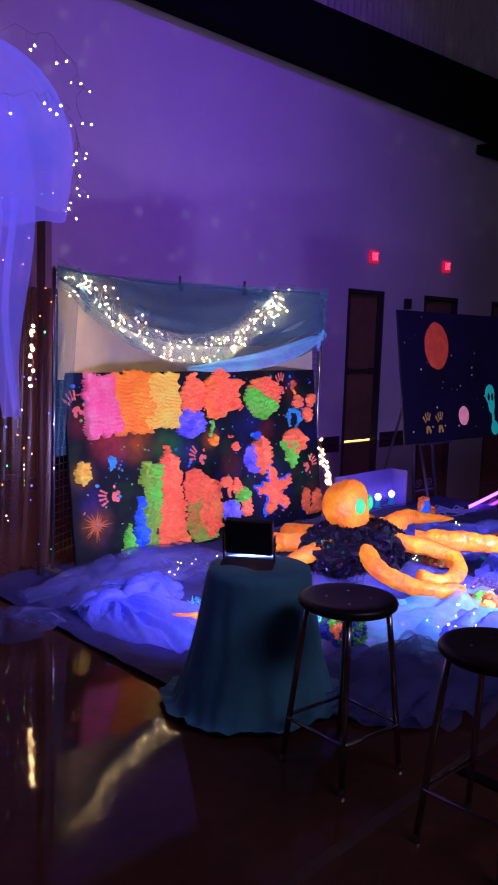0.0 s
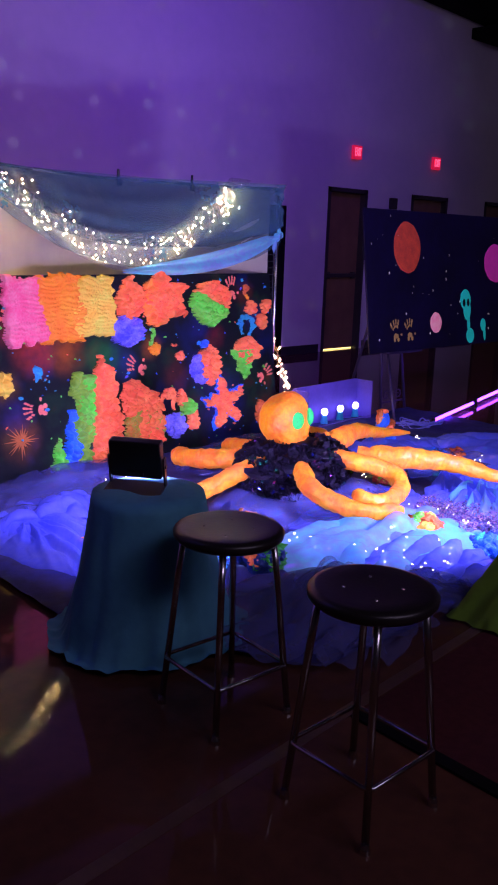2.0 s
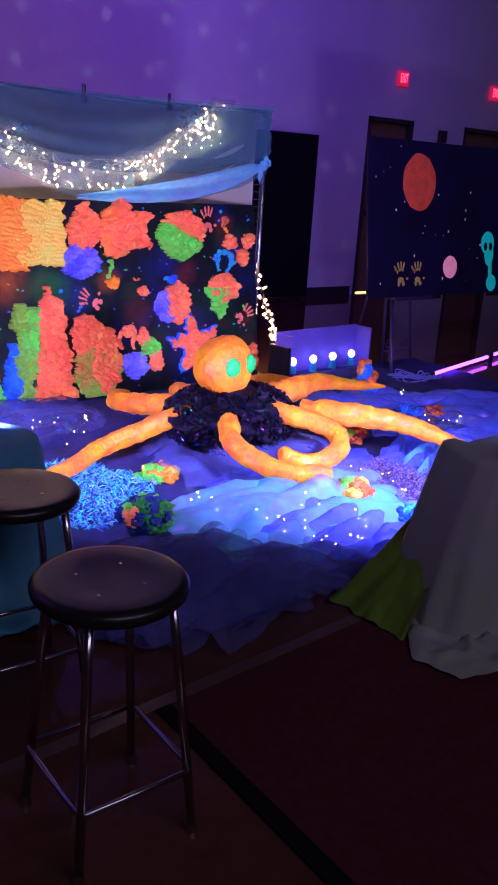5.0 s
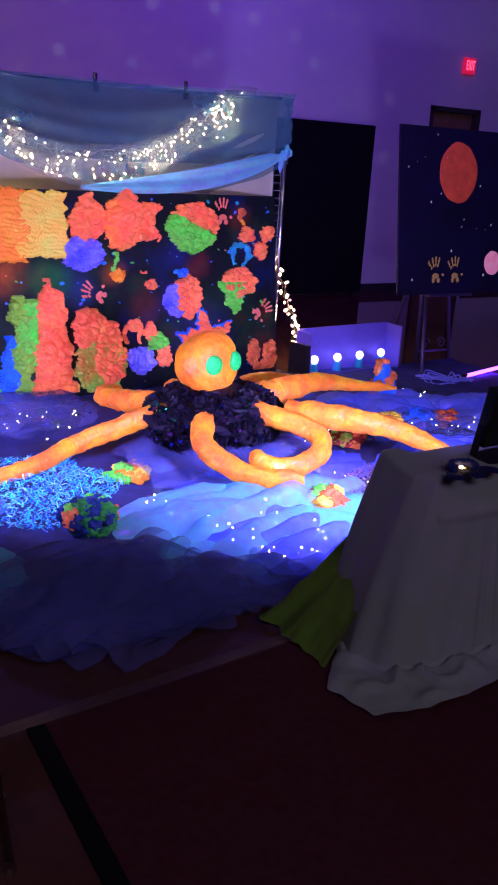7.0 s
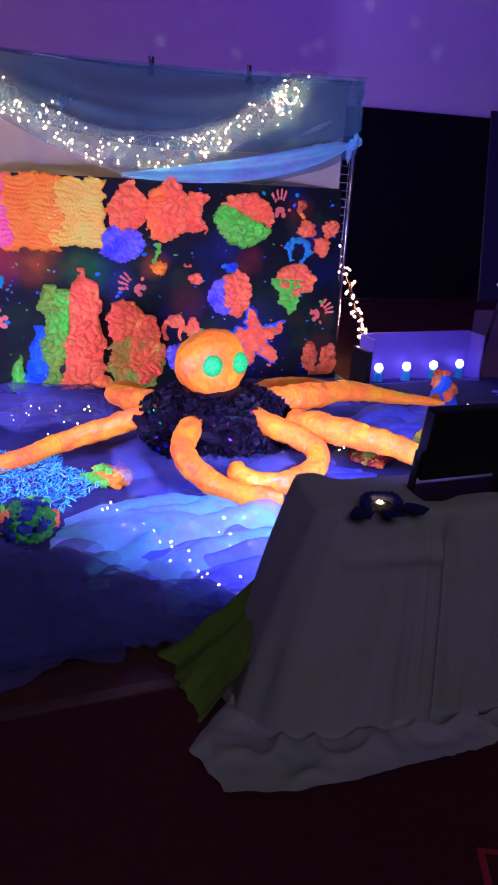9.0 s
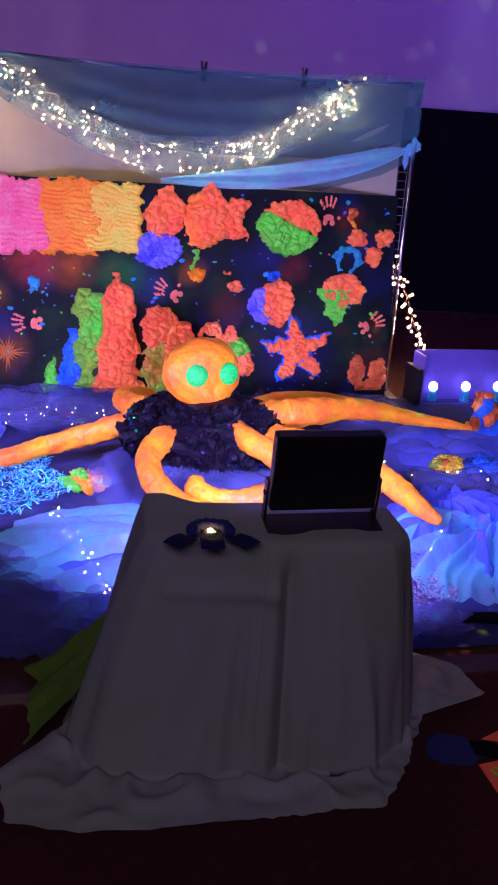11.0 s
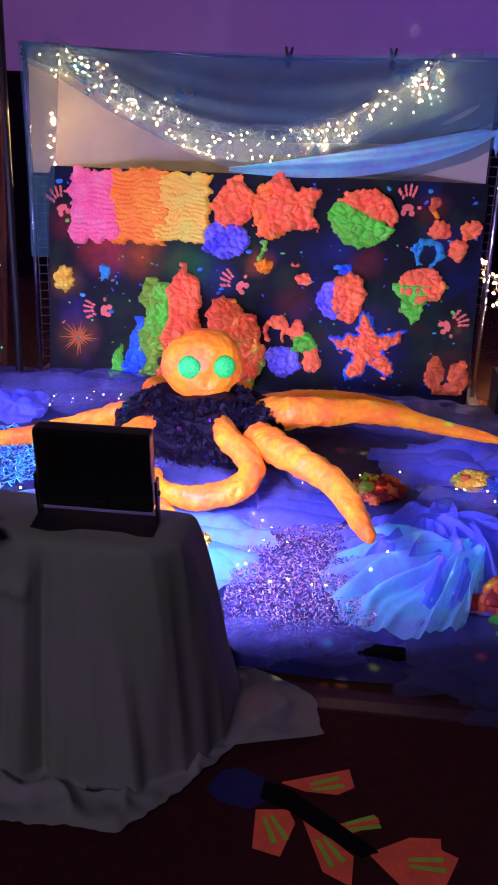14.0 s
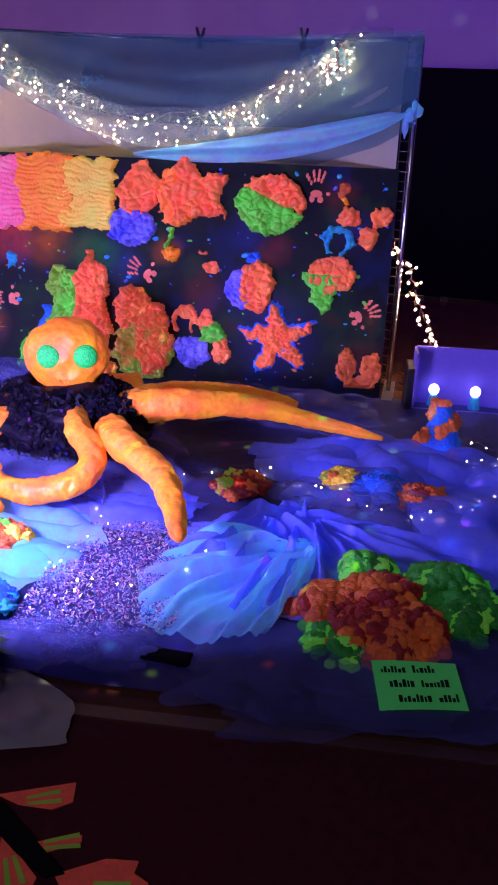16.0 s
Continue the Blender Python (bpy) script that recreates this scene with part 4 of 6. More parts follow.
# ---------------------------------------------------------------- stools
def make_stool(m, label):
    st = empty("lab_stool", m, label, "stool", "stools")
    bm = bmesh.new()
    prof = ((0.0, 0.562), (0.13, 0.562), (0.155, 0.567), (0.166, 0.578), (0.168, 0.590), (0.160, 0.600), (0.145, 0.603), (0.10, 0.599), (0.0, 0.597))
    rings = [[bm.verts.new((r * math.cos(2 * math.pi * k / 48), r * math.sin(2 * math.pi * k / 48), z)) for k in range(48)] if r else [bm.verts.new((0, 0, z))] for r, z in prof]
    for a, b in zip(rings, rings[1:]):
        for k in range(48):
            q = (k + 1) % 48
            if len(a) == 1:
                bm.faces.new((a[0], b[q], b[k]))
            elif len(b) == 1:
                bm.faces.new((a[k], a[q], b[0]))
            else:
                bm.faces.new((a[k], a[q], b[q], b[k]))
    seat = part("seat", bm, SEAT, st, smooth=True)
    for k in range(4):
        a = radians(45 + 90 * k)
        bm = bmesh.new()
        bmesh.ops.create_icosphere(bm, subdivisions=1, radius=0.005)
        sc = part("screw", bm, CHROME, seat)
        sc.matrix_basis = Matrix.Translation((0.075 * math.cos(a), 0.075 * math.sin(a), 0.599)) @ Matrix.Diagonal((1, 1, 0.3, 1))
    bm = bmesh.new()
    corners = []
    for k in range(4):
        a = radians(45 + 90 * k)
        c, s = math.cos(a), math.sin(a)
        b2 = bmesh.new()
        tube(b2, [(0.135 * c, 0.135 * s, 0.565), (0.15 * c, 0.15 * s, 0.45), (0.198 * c, 0.198 * s, 0.02)], 0.0105, 10)
        leg = part("leg", b2, CHROME, st, smooth=True)
        b3 = bmesh.new()
        tube(b3, [(0.199 * c, 0.199 * s, 0.0), (0.199 * c, 0.199 * s, 0.012), (0.198 * c, 0.198 * s, 0.025)], [0.015, 0.014, 0.011], 10)
        part("glide", b3, CHROME, leg)
        corners.append((0.196 * c, 0.196 * s, 0.165))
    loop = []
    for k in range(4):
        p, q = Vector(corners[k]), Vector(corners[(k + 1) % 4])
        loop += [p.lerp(q, t) for t in (0.06, 0.5, 0.94)]
    loop.append(loop[0])
    part("foot_ring", tube(bm, loop, 0.0065, 8), CHROME, st, smooth=True)
    return st


stool = make_stool(pose(2.632, 2.14, 0, 0, 0, -3), "round black seated metal lab stool beside the teal pedestal")
copy_thing(stool, pose(2.606, 1.566, 0, 0, 0, 0) @ Matrix.Diagonal((0.985, 0.985, 1.012, 1)))


# ---------------------------------------------------------------- covered pedestals and floods
def tablecloth(name, mat, top, hem, z, label, folds=14, seed=0, depth=0.035, category="tablecloth", steep=1.35):
    """top, hem: functions of an angle giving the outline at the table's edge and on the floor."""
    bm = bmesh.new()
    n, rows = 240, 34
    cx, cy = np.mean([top(2 * math.pi * k / 64) for k in range(64)], axis=0)
    prev = None
    rings = []
    for j in range(rows + 1):
        ring = []
        for k in range(n):
            a = 2 * math.pi * k / n
            t, h = Vector(top(a)), Vector(hem(a))
            if j < 6:
                s = j / 6
                q = Vector((cx, cy)).lerp(t, max(s, 0.02))
                zz = z + 0.004 * noise.noise(Vector((q.x * 9, q.y * 9, seed))) - (0.012 if j == 5 else 0)
                if j == 5:
                    q = Vector((cx, cy)).lerp(t, 0.97)
                    zz = z - 0.002
            else:
                s = (j - 5) / (rows - 5)
                q = t.lerp(h, 0.72 * s ** steep + (0.28 * ((s - 0.8) / 0.2) ** 1.5 if s > 0.8 else 0))
                out = (h - Vector((cx, cy))).normalized()
                w = noise.noise(Vector((a * folds / 6.28 * 1.0, seed, s * 0.8)))
                w += 0.5 * math.sin(a * folds + 2.5 * noise.noise(Vector((a * 2, s * 2, seed))))
                q = q + out * (depth * s ** 0.6 * w + 0.02 * s * s * noise.noise(Vector((q.x * 16, q.y * 16, s * 5 + seed))))
                zz = (z - 0.012) * max(0, 1 - s / 0.9) ** 0.9 + (0.030 + 0.018 * noise.noise(Vector((q.x * 22, q.y * 22, seed)))) * s
            ring.append(bm.verts.new((q.x, q.y, zz)))
        rings.append(ring)
    for a, b in zip(rings, rings[1:]):
        for k in range(n):
            bm.faces.new((a[k], a[(k + 1) % n], b[(k + 1) % n], b[k]))
    bm.faces.new(rings[0][::-1])
    return tagged(part(name, bm, mat, smooth=True), label, category)


def ellipse(cx, cy, rx, ry, power=2.0):
    def f(a):
        c, s = math.cos(a), math.sin(a)
        return (cx + rx * math.copysign(abs(c) ** (2 / power), c), cy + ry * math.copysign(abs(s) ** (2 / power), s))
    return f


tablecloth("teal_tablecloth", TEALCLOTH, ellipse(2.70, 2.64, 0.20, 0.20), ellipse(2.76, 2.715, 0.385, 0.345), 0.580, "dark teal cloth draped to the floor over a round pedestal", 9, 3, 0.016)


def ring(cx, cy, pts):
    """An outline given by its corners, as a function of the angle about the middle."""
    angles = sorted((math.atan2(y - cy, x - cx) % (2 * math.pi), math.hypot(x - cx, y - cy)) for x, y in pts)
    angles = [(angles[-1][0] - 2 * math.pi, angles[-1][1])] + angles + [(angles[0][0] + 2 * math.pi, angles[0][1])]

    def f(a):
        a %= 2 * math.pi
        for (a0, r0), (a1, r1) in zip(angles, angles[1:]):
            if a0 <= a <= a1:
                # straight between corners, in polar form
                t = r1 * math.sin(a1 - a) + r0 * math.sin(a - a0)
                r = r0 * r1 * math.sin(a1 - a0) / t if t > 1e-6 else r0
                return Vector((cx + r * math.cos(a), cy + r * math.sin(a)))
    return f


def white_cloth():
    """Thin cloth over two boxes: flat top, a near-upright fall, a puddle on the floor."""
    cx, cy, top_z = 4.33, 1.81, 0.578
    top = ring(cx, cy, ((4.03, 1.915), (4.035, 1.76), (4.07, 1.700), (4.33, 1.688), (4.59, 1.695), (4.645, 1.75), (4.635, 1.905), (4.33, 1.93)))
    foot = ring(cx, cy, ((3.90, 2.0), (3.850, 1.75), (3.91, 1.64), (4.05, 1.602), (4.30, 1.60), (4.58, 1.605), (4.68, 1.69), (4.745, 1.82), (4.74, 2.05), (4.33, 2.08)))
    hem = ring(cx, cy, ((3.86, 2.02), (3.835, 1.80), (3.705, 1.65), (3.735, 1.485), (3.91, 1.45), (4.28, 1.465), (4.57, 1.49), (4.655, 1.60), (4.775, 1.81), (4.98, 1.895), (4.93, 2.05), (4.77, 2.13), (4.33, 2.12)))
    bm = bmesh.new()
    n, flat, fall, lie = 420, 8, 44, 16
    rows = []
    for j in range(flat + fall + lie + 1):
        row = []
        for k in range(n):
            a = 2 * math.pi * k / n
            t, f, h = top(a), foot(a), hem(a)
            out = Vector((math.cos(a), math.sin(a)))
            if j <= flat:
                s = max(0.02, j / flat)
                q = Vector((cx, cy)).lerp(t, s)
                d = math.hypot(q.x - 4.055, q.y - 1.906) / 0.07
                z = top_z + 0.03 * math.exp(-d * d) + 0.003 * noise.noise(Vector((q.x * 14, q.y * 14, 3))) - (0.006 if j == flat else 0)
            elif j <= flat + fall:
                s = (j - flat) / fall
                q = t.lerp(f, s ** (0.62 if math.cos(a) > -0.2 else 0.85))
                deep = s ** 0.7
                w = noise.noise(Vector((a * 3.4, 8, s * 0.7))) + 0.45 * noise.noise(Vector((a * 8.5, 3, s * 1.4)))
                shift = 0.024 * deep * w
                if q.y < 1.72:
                    # the gap between the boxes, and the lid of the one below the cloth
                    g_ = max(0.0, 1 - abs(q.x - 4.362) / 0.034)
                    shift -= 0.030 * (g_ * g_ * (3 - 2 * g_)) * min(1, s * 6)
                    if 4.075 < q.x < 4.335:
                        shift += 0.013 * max(0.0, 1 - abs(s - 0.20) / 0.055)
                q = q + out * shift
                z = (top_z - 0.006) * (1 - s) ** 0.95 + 0.014 * s
                d = math.hypot(t.x - 4.055, t.y - 1.906) / 0.07
                z += 0.03 * math.exp(-d * d) * (1 - s) ** 3
            else:
                s = (j - flat - fall) / lie
                q = f.lerp(h, s)
                q = q + out * (0.014 * noise.noise(Vector((q.x * 9, q.y * 9, 5))) + 0.010 * noise.noise(Vector((a * 14, 2, 0))) * s)
                crease = max(0.0, 1 - 2.6 * abs(noise.noise(Vector((q.x * 7, q.y * 7, 2))))) ** 2
                z = 0.012 + (0.030 * crease + 0.012 * noise.noise(Vector((q.x * 20, q.y * 20, 1)))) * (1 - s ** 3) + 0.004
            row.append(bm.verts.new((q.x, q.y, z)))
        rows.append(row)
    for a, b in zip(rows, rows[1:]):
        for k in range(n):
            bm.faces.new((a[k], a[(k + 1) % n], b[(k + 1) % n], b[k]))
    bm.faces.new(rows[0][::-1])
    return tagged(part("white_tablecloth", bm, WHITECLOTH, smooth=True), "grey-white thin cloth draped to the floor over a table", "tablecloth")


white_cloth()


def green_fall(a0, a1, b0, b1, seed, label):
    """Green under-cloth slipping from the table's edge, between a0 and a1, down to the floor between b0 and b1."""
    side = (Vector(b1) - Vector(b0)).normalized()
    away = Vector((side.y, -side.x, 0))
    if away.dot(Vector(b0) - Vector(a0)) < 0:
        away = -away

    def f(u, v):
        a, b = Vector(a0).lerp(Vector(a1), u), Vector(b0).lerp(Vector(b1), u)
        q = a.lerp(b, v)
        q.z = a.z * (1 - v) ** 1.2 + 0.012
        w = math.sin(u * 12 + 2.5 * noise.noise(Vector((u * 3, v * 2, seed))) + seed)
        q += away * (0.016 * v * (1 - 0.5 * v) * w + 0.08 * v * (1 - v) * noise.noise(Vector((u * 2, v * 2, seed + 4))) + 0.03 * v ** 3 * noise.noise(Vector((u * 7, seed, 0))))
        q.z += 0.05 * (1 - v) * v * noise.noise(Vector((u * 6, v * 6, seed + 9))) + 0.012 * v * max(0, w)
        return q
    return drape("green_cloth", GREENCLOTH, f, 60, 50, label, "cloth")


green_fall((4.02, 1.98, 0.31), (4.00, 1.80, 0.29), (3.735, 2.07, 0.012), (3.755, 1.735, 0.012), 1, "bunched green cloth showing beside the white tablecloth")
green_fall((4.46, 1.98, 0.30), (4.66, 1.97, 0.22), (4.50, 2.36, 0.012), (4.74, 2.20, 0.012), 6, "green cloth slipping behind the white tablecloth")
ped = empty("pedestal", pose(2.70, 2.64, 0), "round pedestal hidden under the teal cloth", "pedestal")
bm = bmesh.new()
tube(bm, [(0, 0, 0), (0, 0, 0.3), (0, 0, 0.565)], 0.17, 24)
part("column", bm, BLACK, ped)
tb = empty("side_table", pose(4.335, 1.80, 0), "small table hidden under the white cloth", "table")
part("tabletop", boxes((-0.27, -0.085, 0.53, 0.28, 0.10, 0.566), bevel=0.004), WOOD, tb)
for sx in (-0.25, 0.25):
    for sy in (-0.06, 0.08):
        part("leg", boxes((sx - 0.02, sy - 0.02, 0, sx + 0.02, sy + 0.02, 0.53)), WOOD, tb)
UVGLASS = glowing("blacklight_lens", (0.35, 0.25, 1.0), 3.0)


def flood(m, w, h, label):
    f = empty("flood_light", m, label, "flood light", "flood lights")
    part("housing", boxes((-w / 2, -0.022, 0.035, w / 2, 0.022, 0.035 + h), bevel=0.007), BLACK, f)
    part("lens", boxes((-w / 2 + 0.02, 0.0225, 0.055, w / 2 - 0.02, 0.025, 0.015 + h)), UVGLASS, f, "lit violet lens")
    part("junction_box", boxes((-0.03, -0.030, 0.045, 0.03, -0.021, 0.062), bevel=0.003), BLACK, f)
    part("bracket", boxes((-w / 2 - 0.010, -0.012, 0.0, -w / 2 - 0.004, 0.012, 0.11), (w / 2 + 0.004, -0.012, 0.0, w / 2 + 0.010, 0.012, 0.11), (-w / 2 - 0.01, -0.095, 0.0, w / 2 + 0.01, 0.012, 0.006)), BLACK, f, "black folding bracket foot")
    for s in (-1, 1):
        bm = bmesh.new()
        tube(bm, [(s * (w / 2 + 0.004), 0, 0.075), (s * (w / 2 + 0.014), 0, 0.075)], 0.007, 10)
        part("knob", bm, BLACK, f)
    return f


flood(pose(2.70, 2.70, 0.590, 12, 0, -54), 0.185, 0.135, "black blacklight flood lamp on a bracket, standing on the teal pedestal")
flood(pose(4.442, 1.815, 0.583, 9, 0, 4), 0.256, 0.192, "black blacklight flood lamp on a bracket, standing on the white table")

# ---------------------------------------------------------------- poster on its easel
POSTER = material("night_sky_poster", (0.004, 0.003, 0.014), 0.5, other=(0.010, 0.006, 0.048), scale=2.2, amount=0.8)
pm = pose(6.43, 4.90, 1.715, -8, 0, 0)
poster = empty("space_poster", pm, "dark poster painted with planets, stars and an alien, on an easel", "poster")
part("panel", boxes((0, 0.0, -1.17, 2.42, 0.015, 0.0), bevel=0.003), POSTER, poster)


def patch(name, x, z, rx, rz, mat, label, seed=0):
    bm = lumps(bmesh.new(), [(x, -0.0005, z, rx, 0.003, rz)], 3, seed, 0.06)
    return part(name, bm, mat, poster, label, smooth=True)


# the poster's paints emit slightly, so they look lit without a lamp
patch("painted_planet", 0.555, -0.305, 0.185, 0.215, material("red_planet_paint", (0.80, 0.09, 0.035), 0.6, other=(0.50, 0.05, 0.03), scale=14, amount=0.8, glow=0.14), "red painted planet")
patch("painted_planet", 1.92, -0.43, 0.195, 0.18, material("magenta_planet_paint", (0.85, 0.05, 0.42), 0.6, scale=14, amount=0.3, glow=0.14), "magenta painted planet")
patch("painted_moon", 0.93, -0.95, 0.085, 0.09, material("pink_moon_paint", (1.0, 0.22, 0.35), 0.6, other=(0.9, 0.5, 0.5), scale=18, amount=0.7, glow=0.3), "pink painted moon")
ALIEN = material("turquoise_paint", (0.02, 0.75, 0.55), 0.6, scale=10, amount=0.3, glow=0.2)
for nm, spots in (("painted_alien", [(1.40, 0, -0.76, 0.085, 0.004, 0.095), (1.42, 0, -0.85, 0.06, 0.004, 0.10), (1.44, 0, -0.98, 0.024, 0.004, 0.09), (1.46, 0, -1.09, 0.065, 0.004, 0.07)]),
                  ("painted_hand", [(1.68, 0, -1.0, 0.045, 0.003, 0.06), (1.70, 0, -1.08, 0.02, 0.003, 0.07)])):
    part(nm, lumps(bmesh.new(), spots, 3, 0, 0.03), ALIEN, poster, "turquoise paint", smooth=True)
for xx in (1.37, 1.435):
    part("painted_eye", lumps(bmesh.new(), [(xx, -0.004, -0.788, 0.022, 0.003, 0.036)], 2, 0, 0.03), BLACK, poster)
GOLD = material("gold_paint", (0.55, 0.33, 0.08), 0.5, scale=30, glow=0.1)
for xx in (0.36, 0.55):
    hp = handprint(0, 0, 0, 1.55, GOLD, poster)
    hp.matrix_basis = pose(xx, -0.001, -1.0, -90, 0, 0)
STAR = material("pale_star_paint", (0.75, 0.7, 0.5), 0.6, scale=10, glow=0.15, per_object=0.3)
g = random.Random(5)
for k in range(46):
    s = g.uniform(0.004, 0.013)
    bm = lumps(bmesh.new(), [(0, 0, 0, s * 0.7, 0.002, s)], 1, k, 0.3)
    st = part("star", bm, STAR, poster)
    st.matrix_basis = Matrix.Translation((g.uniform(0.05, 2.37), -0.001, -g.uniform(0.05, 1.12)))
easel = empty("easel", pose(6.8, 4.99, 0), "violet-lit metal tripod easel holding the poster", "easel")
EASEL = material("painted_easel_metal", (0.10, 0.08, 0.16), 0.4, 0.5, scale=15)
for pts in (((0.05, -0.09, 0.60), (-0.10, -0.28, 0.3), (-0.22, -0.44, 0.0)), ((0.28, 0.0, 1.6), (0.32, -0.02, 0.7), (0.36, -0.10, 0.0)), ((0.10, 0.0, 1.6), (0.06, -0.02, 0.7), (0.02, -0.10, 0.0)), ((0.2, 0.05, 1.5), (0.2, 0.25, 0.7), (0.2, 0.45, 0.0))):
    part("leg", tube(bmesh.new(), pts, 0.013, 8), EASEL, easel, smooth=True)
for sx, way in ((0.11, 1), (0.28, -1)):
    curl = [(sx + way * 0.05 * (1 - k / 26) * math.cos(k * 0.38), -0.075, 0.14 + 0.05 * (1 - k / 26) * math.sin(k * 0.38)) for k in range(24)]
    part("scroll", tube(bmesh.new(), curl, 0.006, 6), EASEL, easel, "curled wrought metal scroll", smooth=True)
part("cross_bar", boxes((0.03, -0.085, 0.075, 0.36, -0.07, 0.09)), EASEL, easel)
part("tray", boxes((-0.02, -0.20, 0.525, 0.42, -0.04, 0.545), bevel=0.004), EASEL, easel)

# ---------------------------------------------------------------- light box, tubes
# white panels: the lamps' violet light is put into the base colour
LBOX = material("violet_lit_white_box", (0.20, 0.13, 0.58), 0.6, scale=6, amount=0.4)
lb = empty("light_box", pose(5.68, 4.795, 0, 0, 0, 5.5), "open white box with violet light in its colour, holding a row of lit blue-white lamps", "light box")
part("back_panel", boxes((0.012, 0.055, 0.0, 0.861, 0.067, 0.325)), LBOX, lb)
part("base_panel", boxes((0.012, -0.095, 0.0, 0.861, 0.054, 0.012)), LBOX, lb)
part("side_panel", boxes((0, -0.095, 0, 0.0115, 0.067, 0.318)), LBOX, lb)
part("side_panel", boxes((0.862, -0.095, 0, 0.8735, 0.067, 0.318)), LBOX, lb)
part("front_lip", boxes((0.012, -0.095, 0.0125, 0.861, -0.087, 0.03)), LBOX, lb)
part("end_panel", boxes((-0.037, -0.10, 0, -0.002, 0.09, 0.24), bevel=0.004), BLACK, lb)
COOL = glowing("blue_white_lamp", (0.42, 0.38, 1.0), 7.0)
for k in range(4):
    xx = 0.115 + k * 0.215
    part("lamp", lumps(bmesh.new(), [(xx, -0.01, 0.112, 0.028, 0.028, 0.030)], 3, 0, 0.02), COOL, lb, smooth=True)
    part("socket", tube(bmesh.new(), [(xx, -0.01, 0.012), (xx, -0.01, 0.04), (xx, -0.01, 0.08)], [0.034, 0.028, 0.022], 14), TEAL, lb)
UVTUBE = glowing("blacklight_tube", (0.27, 0.045, 1.0), 12.0)
for x0, y0, L in ((6.74, 4.30, 1.04), (7.82, 4.60, 1.04)):
    t = empty("blacklight_fixture", pose(x0, y0, 0, 0, 0, 15), "violet blacklight tube fixture lying on the floor", "tube light", "tube lights")
    part("housing", boxes((0, 0.0, 0.0, L, 0.05, 0.035), bevel=0.004), BLACK, t)
    part("tube", tube(bmesh.new(), [(0.02, -0.012, 0.045), (L / 2, -0.012, 0.045), (L - 0.02, -0.012, 0.045)], 0.013, 12), UVTUBE, t, smooth=True)
    for s in (0.0, L - 0.02):
        part("end_cap", boxes((s, -0.03, 0.0, s + 0.02, 0.0, 0.065), bevel=0.003), BLACK, t)
# pale cord with the tubes' blue-violet cast in its colour
CORD = material("violet_lit_power_cord", (0.25, 0.25, 0.85), 0.5, scale=20)
g = random.Random(12)
for k in range(3):
    pts = [(6.72, 4.30, 0.02)]
    for j in range(12):
        a = j * 0.9 + k
        pts.append((6.60 + 0.13 * math.cos(a * (1 + 0.2 * k)) + g.uniform(-0.05, 0.05), 4.31 + 0.11 * math.sin(a) + g.uniform(-0.04, 0.04), 0.008 + g.uniform(0, 0.06)))
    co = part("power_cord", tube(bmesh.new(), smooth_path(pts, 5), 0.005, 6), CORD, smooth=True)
    tagged(co, "looped power cord, violet light in its colour, on the floor beside the tubes", "power cord", "cords")


# ---------------------------------------------------------------- floor cloths and net
def ground_cloth(u, v):
    x = 2.55 + u * 4.6
    front = 2.13 + 0.10 * noise.noise(Vector((x * 1.6, 3, 0))) + (0.75 * max(0, (3.0 - x) / 0.45) if x < 3.0 else 0)
    y = front + v * (4.85 - front)
    z = 0.008 + 0.020 * max(0, fold(x, y, 4, 2.6))
    return Vector((x, y, z))


drape("ground_cloth", GROUND_CLOTH, ground_cloth, 130, 90, "dark navy cloth spread in folds on the floor under the display", "cloth")


def pleated(bm, cx, cy, rx, ry, h, turn, seed, folds, lap, rise):
    """One layer of net: a sheet gathered into wandering folds that lap over themselves, with an uneven edge."""
    ca, sa = math.cos(radians(turn)), math.sin(radians(turn))
    nu, nv = 64, int(folds * 16)
    rows = []
    for j in range(nv + 1):
        row = []
        v = 2 * j / nv - 1
        for i in range(nu + 1):
            u = 2 * i / nu - 1
            p = Vector((u * 1.3, v * 1.1, seed))
            ph = math.pi * folds * (v + 0.30 * noise.noise(p) + 0.10 * noise.noise(p * 2.9 + Vector((3, 1, 0))))
            much = lap * max(0.0, 0.62 + 0.95 * noise.noise(p * 1.4 + Vector((9, 4, 2))))
            x = rx * u * math.sqrt(1 - 0.42 * v * v) * (1 + 0.20 * noise.noise(Vector((v * 1.9, seed, 1))) + 0.05 * noise.noise(Vector((v * 9, seed, 1))))
            y = ry * v * math.sqrt(1 - 0.42 * u * u) * (1 + 0.20 * noise.noise(Vector((u * 1.9, seed, 7)))) + ry * much / (math.pi * folds) * math.sin(ph)
            env = max(0.0, 1 - 0.62 * (u * u + v * v)) ** 0.8
            amp = rise * ry / folds * (0.25 + min(1.0, much)) * (0.3 + 0.7 * env)
            z = 0.022 + h * env * (0.62 + 0.75 * noise.noise(p * 1.3 + Vector((2, 2, 5)))) + amp * (1 + math.cos(ph)) ** 1.5 * 0.7
            z += 0.010 * noise.noise(Vector((x * 16, y * 16, seed)))
            row.append(bm.verts.new((cx + x * ca - y * sa, cy + x * sa + y * ca, max(0.016 + 0.002 * (seed % 5), z))))
        rows.append(row)
    for a, b in zip(rows, rows[1:]):
        for i in range(nu):
            bm.faces.new((a[i], a[i + 1], b[i + 1], b[i]))


